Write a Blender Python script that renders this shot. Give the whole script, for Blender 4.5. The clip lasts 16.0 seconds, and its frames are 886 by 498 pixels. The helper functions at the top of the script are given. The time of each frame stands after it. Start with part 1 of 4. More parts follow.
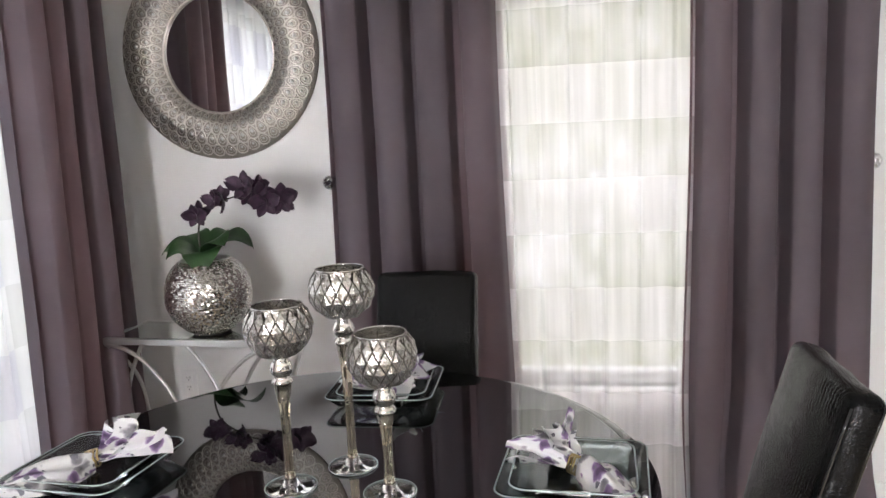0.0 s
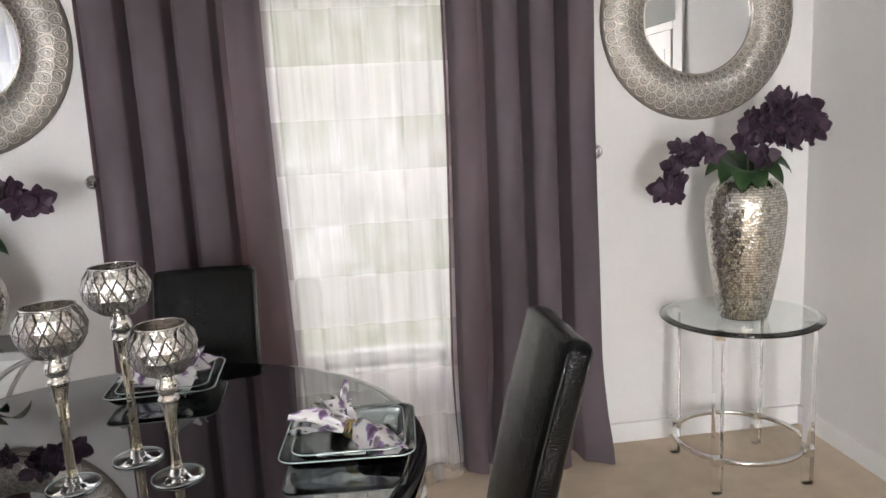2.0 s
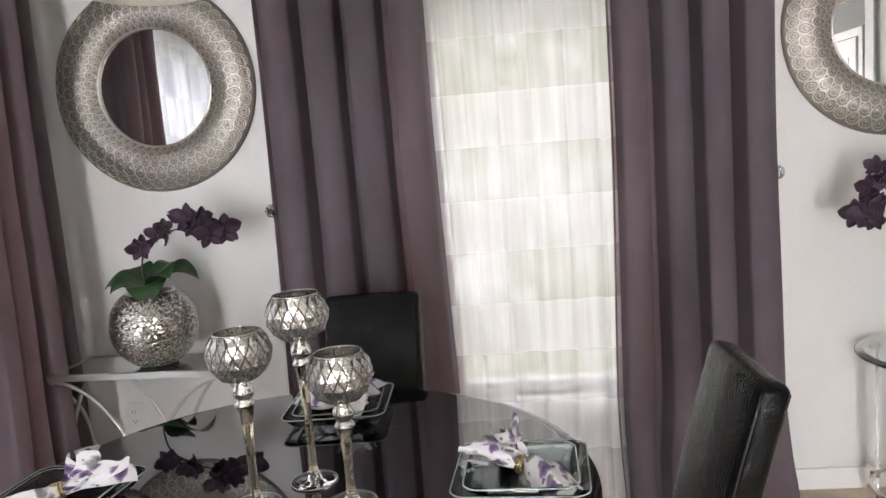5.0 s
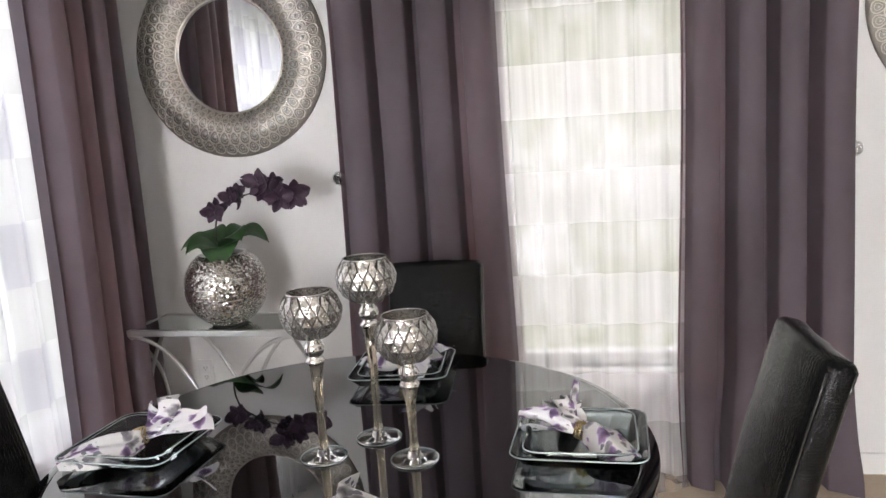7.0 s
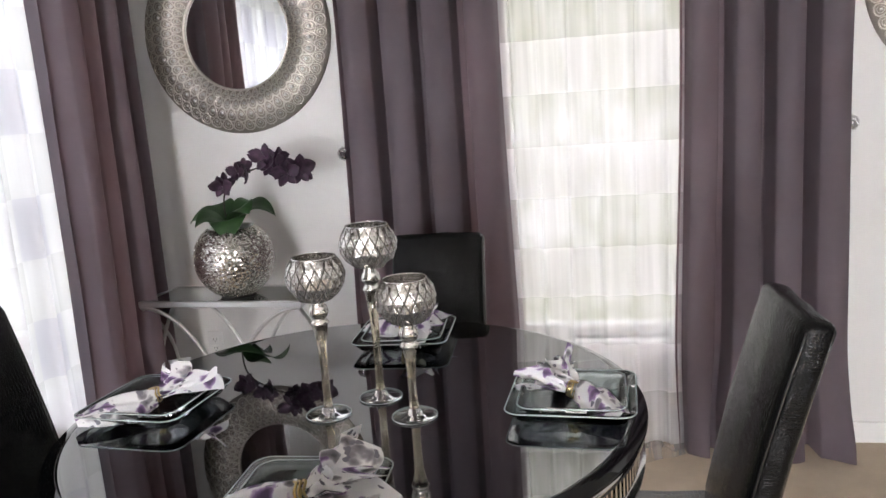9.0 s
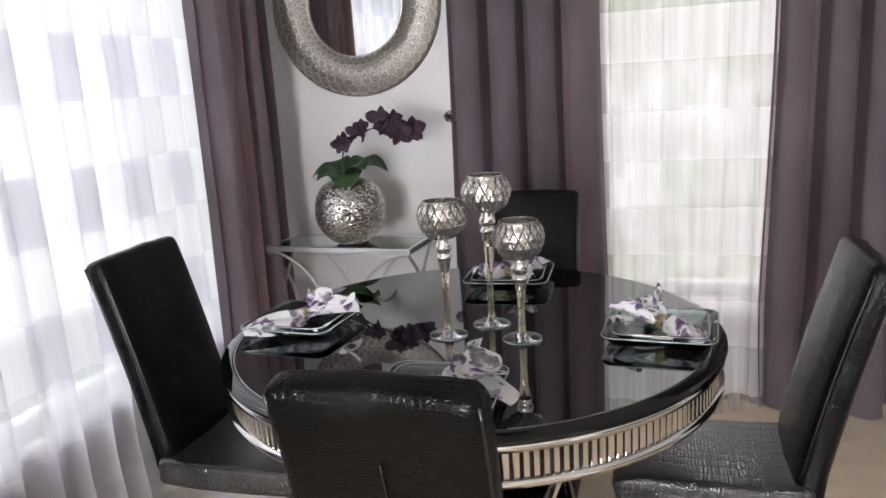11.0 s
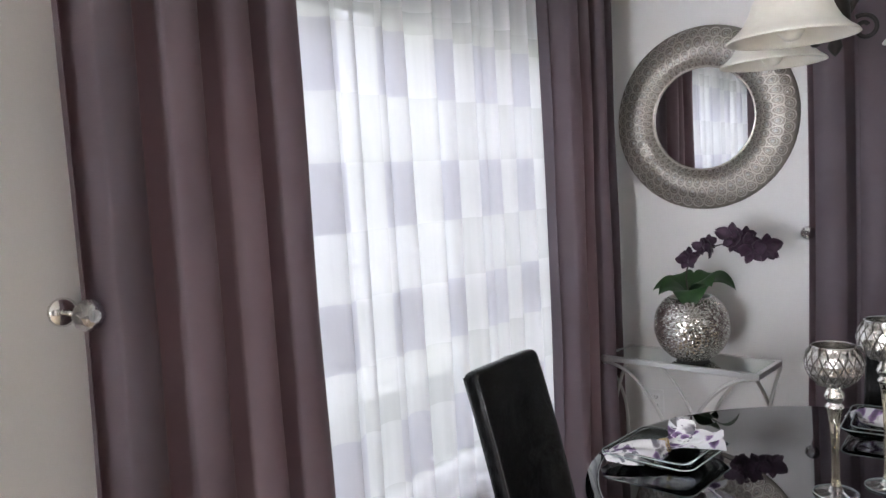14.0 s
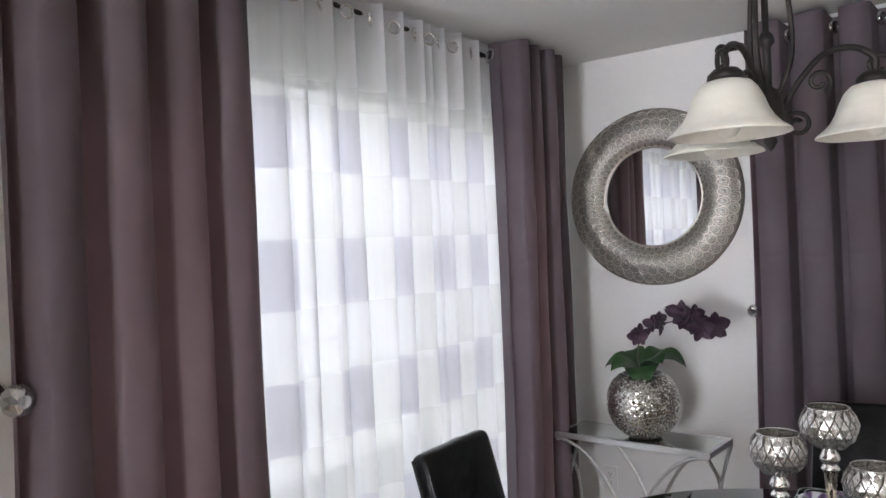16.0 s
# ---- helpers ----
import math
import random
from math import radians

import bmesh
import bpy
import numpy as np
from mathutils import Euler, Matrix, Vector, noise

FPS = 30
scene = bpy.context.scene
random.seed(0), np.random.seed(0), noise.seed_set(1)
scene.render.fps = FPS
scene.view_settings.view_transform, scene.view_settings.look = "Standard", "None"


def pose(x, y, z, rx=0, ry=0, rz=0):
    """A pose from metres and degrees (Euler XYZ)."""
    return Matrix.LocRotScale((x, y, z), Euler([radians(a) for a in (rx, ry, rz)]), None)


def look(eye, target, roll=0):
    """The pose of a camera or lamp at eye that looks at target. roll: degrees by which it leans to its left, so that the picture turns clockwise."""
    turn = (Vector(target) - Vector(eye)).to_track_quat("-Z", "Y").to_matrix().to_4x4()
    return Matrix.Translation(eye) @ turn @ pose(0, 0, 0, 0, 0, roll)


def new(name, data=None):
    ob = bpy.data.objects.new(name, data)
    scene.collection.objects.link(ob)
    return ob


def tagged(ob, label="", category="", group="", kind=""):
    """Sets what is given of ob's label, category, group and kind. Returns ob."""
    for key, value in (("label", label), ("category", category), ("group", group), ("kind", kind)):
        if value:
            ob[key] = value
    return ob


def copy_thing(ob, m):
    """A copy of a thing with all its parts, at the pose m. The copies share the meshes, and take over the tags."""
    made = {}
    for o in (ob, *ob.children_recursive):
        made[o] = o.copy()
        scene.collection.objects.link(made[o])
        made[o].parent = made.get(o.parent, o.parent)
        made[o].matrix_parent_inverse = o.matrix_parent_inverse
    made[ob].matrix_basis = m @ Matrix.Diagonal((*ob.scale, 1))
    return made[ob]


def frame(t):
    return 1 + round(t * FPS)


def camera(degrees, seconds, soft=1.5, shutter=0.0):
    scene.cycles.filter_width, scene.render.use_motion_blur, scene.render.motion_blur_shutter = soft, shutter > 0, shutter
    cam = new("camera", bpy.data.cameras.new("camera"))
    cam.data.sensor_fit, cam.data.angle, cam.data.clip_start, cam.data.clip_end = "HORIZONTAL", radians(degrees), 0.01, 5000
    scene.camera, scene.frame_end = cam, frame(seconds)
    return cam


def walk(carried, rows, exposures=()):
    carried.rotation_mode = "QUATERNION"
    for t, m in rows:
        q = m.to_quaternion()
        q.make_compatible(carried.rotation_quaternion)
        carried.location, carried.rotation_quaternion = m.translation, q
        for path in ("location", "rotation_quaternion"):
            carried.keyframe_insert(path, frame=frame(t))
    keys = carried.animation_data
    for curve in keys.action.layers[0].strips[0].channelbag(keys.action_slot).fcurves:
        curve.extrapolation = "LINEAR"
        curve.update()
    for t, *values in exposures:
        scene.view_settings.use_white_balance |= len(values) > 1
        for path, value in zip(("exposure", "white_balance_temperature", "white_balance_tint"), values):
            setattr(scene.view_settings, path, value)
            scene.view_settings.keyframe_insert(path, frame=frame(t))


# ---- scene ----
cam = camera(61.6, 16.0)
PATH = [
    (0, (0.16, 0.141, 1.387), (-0.183, 2.088, 1.081), -2.8),
    (0.5, (0.163, 0.096, 1.391), (0.053, 2.066, 1.059), -2.9),
    (1, (0.166, 0.032, 1.396), (0.228, 2.0, 1.042), -2.9),
    (1.5, (0.179, 0.007, 1.394), (0.349, 1.968, 1.036), -3.0),
    (2, (0.188, 0.001, 1.397), (0.423, 1.955, 1.046), -3.0),
    (2.5, (0.196, 0.001, 1.411), (0.431, 1.964, 1.106), -4.0),
    (3, (0.195, 0.019, 1.408), (0.409, 1.99, 1.143), -5.0),
    (3.5, (0.185, 0.044, 1.414), (0.341, 2.022, 1.166), -5.2),
    (4, (0.174, 0.047, 1.415), (0.221, 2.031, 1.169), -5.2),
    (4.5, (0.163, 0.04, 1.408), (0.097, 2.023, 1.156), -4.9),
    (5, (0.154, 0.038, 1.407), (-0.015, 2.014, 1.143), -4.6),
    (7.5, (0.144, 0.002, 1.401), (-0.19, 1.944, 1.058), -3.8),
    (8, (0.151, 0.004, 1.394), (-0.18, 1.944, 1.037), -3.9),
    (10.5, (0.187, -0.26, 1.385), (-0.302, 1.633, 0.961), -3.7),
    (11, (0.153, -0.326, 1.39), (-0.409, 1.54, 0.943), -3.6),
    (11.5, (0.09, -0.397, 1.404), (-0.539, 1.448, 0.957), -3.9),
    (12, (0.062, -0.439, 1.43), (-0.643, 1.383, 1.004), -4.2),
    (12.5, (0.051, -0.462, 1.452), (-0.747, 1.332, 1.073), -4.3),
    (13, (0.025, -0.467, 1.451), (-0.908, 1.272, 1.131), -4.2),
    (13.5, (-0.002, -0.424, 1.495), (-1.111, 1.223, 1.256), -3.7),
    (14, (0.004, -0.432, 1.509), (-1.245, 1.12, 1.338), -3.6),
    (14.5, (-0.002, -0.443, 1.52), (-1.332, 1.046, 1.4), -3.2),
    (15, (0.001, -0.448, 1.542), (-1.344, 1.031, 1.47), -2.8),
    (15.5, (-0.002, -0.444, 1.545), (-1.291, 1.085, 1.509), -2.7),
    (16, (0.022, -0.411, 1.552), (-1.139, 1.218, 1.544), -2.7),
]
EXPOSURES = [(0, 0.10, 6340, 11.5), (1.5, 0.01, 6400, 11), (3, -0.03, 6360, 11), (5, 0.06, 6340, 11.5), (8, 0.13, 6330, 12), (11, 0.04, 6200, 12.5), (12, -0.06, 6150, 12.3), (13.5, -0.22, 6050, 12), (16, -0.22, 6080, 11.5)]
walk(cam, [(t, look(eye, target, roll)) for t, eye, target, roll in PATH], EXPOSURES)
# brightness of the daylight beyond the windows, then of two added fill panels
NORTH, WEST, FILL_S, FILL_W = 1.05, 1.5, 42.0, 7.0
SKY_N, SKY_W = 6.0, 6.7

# ---- world and light ----
world = bpy.data.worlds.new("daylight")
scene.world = world
world.use_nodes = True
wn = world.node_tree.nodes
sky = wn.new("ShaderNodeTexSky")
sky.sky_type = "NISHITA"
sky.sun_disc = False
sky.sun_elevation, sky.sun_rotation = radians(50), radians(200)
wn["Background"].inputs["Strength"].default_value = 0.1
world.node_tree.links.new(sky.outputs[0], wn["Background"].inputs["Color"])
sun = new("sun", bpy.data.lights.new("sun", "SUN"))
sun.data.energy, sun.data.angle, sun.data.color = 1.0, radians(12), (1.0, 0.96, 0.9)
sun.matrix_world = look((3, -4, 8), (0, 0, 0))

# ---- measures of the room ----
WL, WR, WB, WS, CEIL = -1.605, 2.06, 2.855, -5.0, 2.385
TOP = 0.785
TC = (-0.305, 1.385)


# ---- node helpers ----
def material(name, color=(0.8, 0.8, 0.8), rough=0.5, metal=0.0, **more):
    m = bpy.data.materials.new(name)
    m.use_nodes = True
    b = m.node_tree.nodes["Principled BSDF"]
    b.inputs["Base Color"].default_value = (*color, 1)
    b.inputs["Roughness"].default_value = rough
    b.inputs["Metallic"].default_value = metal
    for key, value in more.items():
        b.inputs[key.replace("_", " ")].default_value = value
    return m


def node(m, kind, links=(), **values):
    n = m.node_tree.nodes.new(kind)
    for key, value in values.items():
        if key == "op":
            n.operation = value
        elif key == "blend":
            n.blend_type, n.data_type = value, "RGBA"
        else:
            n.inputs[key.replace("_", " ")].default_value = value
    for source, socket in links:
        m.node_tree.links.new(source, n.inputs[socket])
    return n


def math_node(m, op, a, b=0.0):
    n = m.node_tree.nodes.new("ShaderNodeMath")
    n.operation = op
    for i, v in enumerate((a, b)):
        if isinstance(v, (int, float)):
            n.inputs[i].default_value = v
        else:
            m.node_tree.links.new(v, n.inputs[i])
    return n.outputs[0]


def bsdf(m):
    return m.node_tree.nodes["Principled BSDF"]


def coords(m, which="Object"):
    return m.node_tree.nodes.new("ShaderNodeTexCoord").outputs[which]


def ramp(m, fac, *stops):
    n = m.node_tree.nodes.new("ShaderNodeValToRGB")
    while len(n.color_ramp.elements) < len(stops):
        n.color_ramp.elements.new(0.5)
    for e, (p, c) in zip(n.color_ramp.elements, stops):
        e.position, e.color = p, (*c, 1) if len(c) == 3 else c
    m.node_tree.links.new(fac, n.inputs[0])
    return n.outputs[0]


def bump(m, height, strength=0.2, distance=0.01):
    n = node(m, "ShaderNodeBump", [(height, "Height")], Strength=strength, Distance=distance)
    m.node_tree.links.new(n.outputs[0], bsdf(m).inputs["Normal"])
    return n


def mottled(name, dark, light, rough, scale=3.0, fine=120.0, relief=0.1, metal=0.0, **more):
    """A surface with slow stains and fine grain."""
    m = material(name, light, rough, metal, **more)
    c = coords(m)
    slow = node(m, "ShaderNodeTexNoise", [(c, "Vector")], Scale=scale, Detail=5.0, Roughness=0.6)
    grain = node(m, "ShaderNodeTexNoise", [(c, "Vector")], Scale=fine, Detail=3.0)
    both = math_node(m, "ADD", math_node(m, "MULTIPLY", slow.outputs[0], 0.7), math_node(m, "MULTIPLY", grain.outputs[0], 0.3))
    col = ramp(m, both, (0.3, dark), (0.7, light))
    m.node_tree.links.new(col, bsdf(m).inputs["Base Color"])
    if relief:
        bump(m, grain.outputs[0], relief, 0.004)
    return m


# ---- materials ----
wall_paint = mottled("wall_paint", (0.72, 0.715, 0.705), (0.785, 0.78, 0.77), 0.62, 1.2, 260, 0.05)
ceiling_paint = mottled("ceiling_paint", (0.74, 0.74, 0.73), (0.80, 0.80, 0.79), 0.8, 1.5, 180, 0.25)
trim_paint = mottled("trim_paint", (0.78, 0.78, 0.77), (0.84, 0.84, 0.83), 0.35, 4, 200, 0.03)
# grey that carries the dimness of the passage in its colour
dim_passage_paint = mottled("dim_passage_paint", (0.17, 0.175, 0.165), (0.22, 0.225, 0.215), 0.7, 1.5, 200, 0.05)

carpet_mat = mottled("beige_carpet", (0.52, 0.41, 0.285), (0.72, 0.59, 0.43), 0.95, 7, 420, 1.0)
bsdf(carpet_mat).inputs["Sheen Weight"].default_value = 0.3


def fabric_purple():
    m = material("mauve_velvet", (0.15, 0.115, 0.14), 0.75)
    c = coords(m, "UV")
    weave = node(m, "ShaderNodeTexNoise", [(c, "Vector")], Scale=350.0, Detail=2.0)
    soft = node(m, "ShaderNodeTexNoise", [(c, "Vector")], Scale=4.0, Detail=4.0)
    col = ramp(m, soft.outputs[0], (0.3, (0.100, 0.083, 0.097)), (0.7, (0.138, 0.116, 0.134)))
    nt = m.node_tree
    b = bsdf(m)
    nt.links.new(col, b.inputs["Base Color"])
    b.inputs["Sheen Weight"].default_value = 0.13
    b.inputs["Sheen Roughness"].default_value = 0.45
    b.inputs["Sheen Tint"].default_value = (0.75, 0.68, 0.75, 1)
    # pressed cross creases about every 0.4 m
    sep = node(m, "ShaderNodeSeparateXYZ", [(c, "Vector")])
    wob = math_node(m, "MULTIPLY", soft.outputs[0], 0.05)
    v = math_node(m, "ADD", sep.outputs[1], wob)
    f = math_node(m, "ABSOLUTE", math_node(m, "SUBTRACT", math_node(m, "FRACT", math_node(m, "DIVIDE", v, 0.42)), 0.5))
    crease = math_node(m, "MINIMUM", math_node(m, "MULTIPLY", f, 18.0), 1.0)
    h = math_node(m, "ADD", math_node(m, "MULTIPLY", crease, 0.6), math_node(m, "MULTIPLY", weave.outputs[0], 0.25))
    bump(m, h, 0.35, 0.006)
    out = nt.nodes["Material Output"]
    tr = node(m, "ShaderNodeBsdfTranslucent", Color=(0.38, 0.20, 0.20, 1))
    mix = node(m, "ShaderNodeMixShader", [(b.outputs[0], 1), (tr.outputs[0], 2)], Fac=0.21)
    nt.links.new(mix.outputs[0], out.inputs["Surface"])
    return m


def fabric_sheer(name, thin, column_step, row_step, pitch, start, filter_, tint, bunch):
    """White voile woven in cells: every other column and every other row is closer woven, so that their crossings are closest."""
    m = material(name, (0.9, 0.9, 0.92), 0.8)
    nt = m.node_tree
    c = coords(m, "UV")
    sep = node(m, "ShaderNodeSeparateXYZ", [(c, "Vector")])
    row = math_node(m, "FLOOR", math_node(m, "DIVIDE", math_node(m, "SUBTRACT", sep.outputs[1], start), pitch))
    col = math_node(m, "FLOOR", math_node(m, "DIVIDE", sep.outputs[0], 0.19))
    odd_row = math_node(m, "MODULO", row, 2.0)
    odd_col = math_node(m, "MODULO", col, 2.0)
    hem = math_node(m, "GREATER_THAN", sep.outputs[1], 2.06)
    plain = math_node(m, "SUBTRACT", 1.0, hem)
    thread = node(m, "ShaderNodeTexNoise", [(c, "Vector")], Scale=500.0, Detail=1.0)
    run = node(m, "ShaderNodeMapping", [(c, "Vector")])
    run.inputs["Scale"].default_value = (1.0, 0.035, 1.0)
    slub = node(m, "ShaderNodeTexNoise", [(run.outputs[0], "Vector")], Scale=16.0, Detail=3.0, Roughness=0.6)
    dens = math_node(m, "ADD", thin, math_node(m, "MULTIPLY", math_node(m, "MULTIPLY", odd_col, plain), column_step))
    dens = math_node(m, "ADD", dens, math_node(m, "MULTIPLY", math_node(m, "MULTIPLY", odd_row, plain), row_step))
    dens = math_node(m, "ADD", dens, math_node(m, "MULTIPLY", math_node(m, "SUBTRACT", thread.outputs[0], 0.5), 0.10))
    dens = math_node(m, "ADD", dens, math_node(m, "MULTIPLY", math_node(m, "SUBTRACT", slub.outputs[0], 0.5), bunch))
    dens = math_node(m, "ADD", dens, math_node(m, "MULTIPLY", hem, 0.18))
    dens = math_node(m, "MINIMUM", dens, 0.98)
    clear = node(m, "ShaderNodeBsdfTransparent")
    mask = math_node(m, "MULTIPLY", math_node(m, "MULTIPLY", odd_col, odd_row), plain)
    tone = ramp(m, mask, (0.0, tint), (1.0, tuple(f * v for f, v in zip(filter_, tint))))
    lit = node(m, "ShaderNodeBsdfTranslucent", [(tone, "Color")])
    face = node(m, "ShaderNodeBsdfDiffuse", Color=(0.92, 0.92, 0.94, 1))
    cloth = node(m, "ShaderNodeMixShader", [(face.outputs[0], 1), (lit.outputs[0], 2)], Fac=0.60)
    mix = node(m, "ShaderNodeMixShader", [(dens, 0), (clear.outputs[0], 1), (cloth.outputs[0], 2)])
    nt.links.new(mix.outputs[0], nt.nodes["Material Output"].inputs["Surface"])
    return m


drape_mat = fabric_purple()
sheer_mat = fabric_sheer("checked_voile", 0.74, 0.13, 0.10, 0.2, -0.01, (0.70, 0.695, 0.75), (0.955, 0.945, 0.975), 0.3)
sheer_soft = fabric_sheer("checked_voile_fine", 0.50, 0.0, 0.26, 0.195, 0.04, (0.95, 0.94, 0.96), (0.985, 0.955, 0.955), 0.9)


def leather(name, spec, low, high, relief, stretch, size=95.0, depth=0.0016):
    """Black hide pressed with a crocodile pattern: broad scales in rows, fine ones between, wavy cross wrinkles."""
    m = material(name, (0.003, 0.0031, 0.0034), low, Specular_IOR_Level=spec)
    c = coords(m)
    mp = node(m, "ShaderNodeMapping", [(c, "Vector")])
    mp.inputs["Scale"].default_value = stretch
    cells = node(m, "ShaderNodeTexVoronoi", [(mp.outputs[0], "Vector")], Scale=size, Randomness=0.45)
    cells.feature = "DISTANCE_TO_EDGE"
    small = node(m, "ShaderNodeTexVoronoi", [(mp.outputs[0], "Vector")], Scale=size * 2.1, Randomness=0.8)
    small.feature = "DISTANCE_TO_EDGE"
    zone = node(m, "ShaderNodeTexNoise", [(c, "Vector")], Scale=13.0, Detail=2.0)
    pick = node(m, "ShaderNodeMapRange", [(zone.outputs[0], "Value")], From_Min=0.46, From_Max=0.60).outputs[0]
    edge = math_node(m, "MINIMUM", math_node(m, "MULTIPLY", cells.outputs["Distance"], 6.0), 1.0)
    edge2 = math_node(m, "MINIMUM", math_node(m, "MULTIPLY", small.outputs["Distance"], 6.0), 1.0)
    h = math_node(m, "ADD", math_node(m, "MULTIPLY", edge, math_node(m, "SUBTRACT", 1.0, pick)), math_node(m, "MULTIPLY", edge2, math_node(m, "MULTIPLY", pick, 0.7)))
    h = math_node(m, "ADD", h, math_node(m, "MULTIPLY", zone.outputs[0], 0.3))
    bump(m, h, relief, depth)
    r = ramp(m, zone.outputs[0], (0.35, (low,) * 3), (0.7, (high,) * 3))
    m.node_tree.links.new(r, bsdf(m).inputs["Roughness"])
    m.node_tree.links.new(bsdf(m).inputs["Normal"].links[0].from_socket, bsdf(m).inputs["Coat Normal"])
    return m


leather_mat = leather("black_crocodile_leather", 0.19, 0.15, 0.21, 0.42, (0.95, 0.75, 1.3), 130.0, 0.0012)
seat_leather = leather("black_seat_leather", 1.0, 0.28, 0.38, 0.75, (1.7, 0.42, 1.0), 70.0, 0.0022)
bsdf(seat_leather).inputs["Coat Weight"].default_value = 1.0
bsdf(seat_leather).inputs["Coat Roughness"].default_value = 0.25
thread_mat = material("glossy_piping", (0.01, 0.01, 0.011), 0.16, Specular_IOR_Level=0.8)


def black_glass():
    m = material("black_glass", (0.003, 0.003, 0.0035), 0.03, IOR=2.55, Specular_IOR_Level=0.5)
    c = coords(m)
    n = node(m, "ShaderNodeTexNoise", [(c, "Vector")], Scale=14.0, Detail=6.0)
    r = ramp(m, n.outputs[0], (0.35, (0.008, 0.008, 0.008)), (0.75, (0.035, 0.035, 0.035)))
    m.node_tree.links.new(r, bsdf(m).inputs["Roughness"])
    return m


black_glass_mat = black_glass()
edge_black = material("black_bevel", (0.003, 0.003, 0.0035), 0.04, IOR=1.5)


def metal(name, color, rough, scuff=0.08, scale=30.0):
    m = material(name, color, rough, 1.0)
    c = coords(m)
    n = node(m, "ShaderNodeTexNoise", [(c, "Vector")], Scale=scale, Detail=5.0)
    r = ramp(m, n.outputs[0], (0.3, (rough,) * 3), (0.75, (rough + scuff,) * 3))
    m.node_tree.links.new(r, bsdf(m).inputs["Roughness"])
    return m


chrome = metal("chrome", (0.78, 0.77, 0.75), 0.08)
slat_mirror = metal("mirrored_slat", (0.76, 0.73, 0.68), 0.10, 0.14)
slat_gap = mottled("shadow_gap", (0.02, 0.02, 0.02), (0.035, 0.033, 0.03), 0.5, 10)
silver_paint = metal("silver_lacquer", (0.62, 0.62, 0.61), 0.32, 0.12)
dark_bronze = mottled("dark_bronze", (0.018, 0.015, 0.014), (0.05, 0.043, 0.04), 0.45, 25, 300, 0.25, 0.6)
mirror_glass = material("mirror", (0.92, 0.93, 0.93), 0.005, 1.0)
frame_silver = metal("antique_silver", (0.37, 0.345, 0.31), 0.40, 0.12, 60)
fv = node(frame_silver, "ShaderNodeTexVoronoi", [(coords(frame_silver), "Vector")], Scale=130.0)
bump(frame_silver, fv.outputs["Distance"], 0.45, 0.004)
# raised loops and bead are a lighter silver than the frame
relief_silver = metal("lighter_silver", (0.66, 0.63, 0.585), 0.27, 0.12, 90)
foot_glass = material("thin_glass", (0.98, 0.99, 0.985), 0.01, 0.0, Transmission_Weight=1.0, IOR=1.42)
clear_glass = material("clear_glass", (0.97, 0.99, 0.985), 0.02, 0.0, Transmission_Weight=1.0, IOR=1.48)
plate_glass = material("pressed_glass", (0.93, 0.985, 0.985), 0.02, 0.0, Transmission_Weight=1.0, IOR=1.22)
pale_glass = material("table_glass", (0.90, 0.96, 0.935), 0.02, 0.0, Transmission_Weight=1.0, IOR=1.5)
acrylic = material("acrylic", (0.985, 0.99, 0.99), 0.03, 0.0, Transmission_Weight=1.0, IOR=1.12)
crystal = material("cut_crystal", (0.93, 0.93, 0.95), 0.01, 0.45, Transmission_Weight=1.0, IOR=1.9)
window_glass = material("window_glass", (1, 1, 1), 0.0, 0.0, Transmission_Weight=1.0, IOR=1.05)
opal = mottled("alabaster_glass", (0.70, 0.68, 0.60), (0.80, 0.78, 0.71), 0.3, 9, 60, 0.0, 0.0, Subsurface_Weight=0.0)
def milky(name, share):
    m = material(name, (0.82, 0.83, 0.83), 0.4)
    nt = m.node_tree
    tr = node(m, "ShaderNodeBsdfTranslucent", Color=(0.9, 0.9, 0.9, 1))
    mix = node(m, "ShaderNodeMixShader", [(bsdf(m).outputs[0], 1), (tr.outputs[0], 2)], Fac=share)
    nt.links.new(mix.outputs[0], nt.nodes["Material Output"].inputs["Surface"])
    return m


milky_mat = milky("milky_vinyl", 0.85)
pleat_mat = milky("pleated_paper", 0.74)
vinyl = mottled("white_vinyl", (0.72, 0.73, 0.73), (0.80, 0.81, 0.81), 0.4, 6, 150, 0.02)


# ---- mesh helpers ----
def link_mesh(name, mesh, mat, parent=None, label="", smooth=True):
    mesh.materials.append(mat)
    if smooth:
        for p in mesh.polygons:
            p.use_smooth = True
    ob = new(name, mesh)
    if parent:
        ob.parent = parent
    if label:
        ob["label"] = label
    return ob


def part(name, bm, mat, parent=None, label="", smooth=False):
    mesh = bpy.data.meshes.new(name)
    bmesh.ops.recalc_face_normals(bm, faces=bm.faces)
    bm.to_mesh(mesh)
    bm.free()
    return link_mesh(name, mesh, mat, parent, label, smooth)


def thing(name, label, category, m=None, group=""):
    ob = new(name)
    ob.empty_display_size = 0.05
    tagged(ob, label, category, group)
    if m is not None:
        ob.matrix_world = m
    return ob


def add_box(bm, x0, y0, z0, x1, y1, z1, bevel=0.0, segs=2):
    r = bmesh.ops.create_cube(bm, size=1.0, matrix=Matrix.Translation(((x0 + x1) / 2, (y0 + y1) / 2, (z0 + z1) / 2)) @ Matrix.Diagonal((abs(x1 - x0), abs(y1 - y0), abs(z1 - z0), 1)))
    if bevel:
        es = list({e for v in r["verts"] for e in v.link_edges})
        bmesh.ops.bevel(bm, geom=es, offset=bevel, segments=segs, affect="EDGES", profile=0.5)
    return bm


def box(*a, **k):
    return add_box(bmesh.new(), *a, **k)


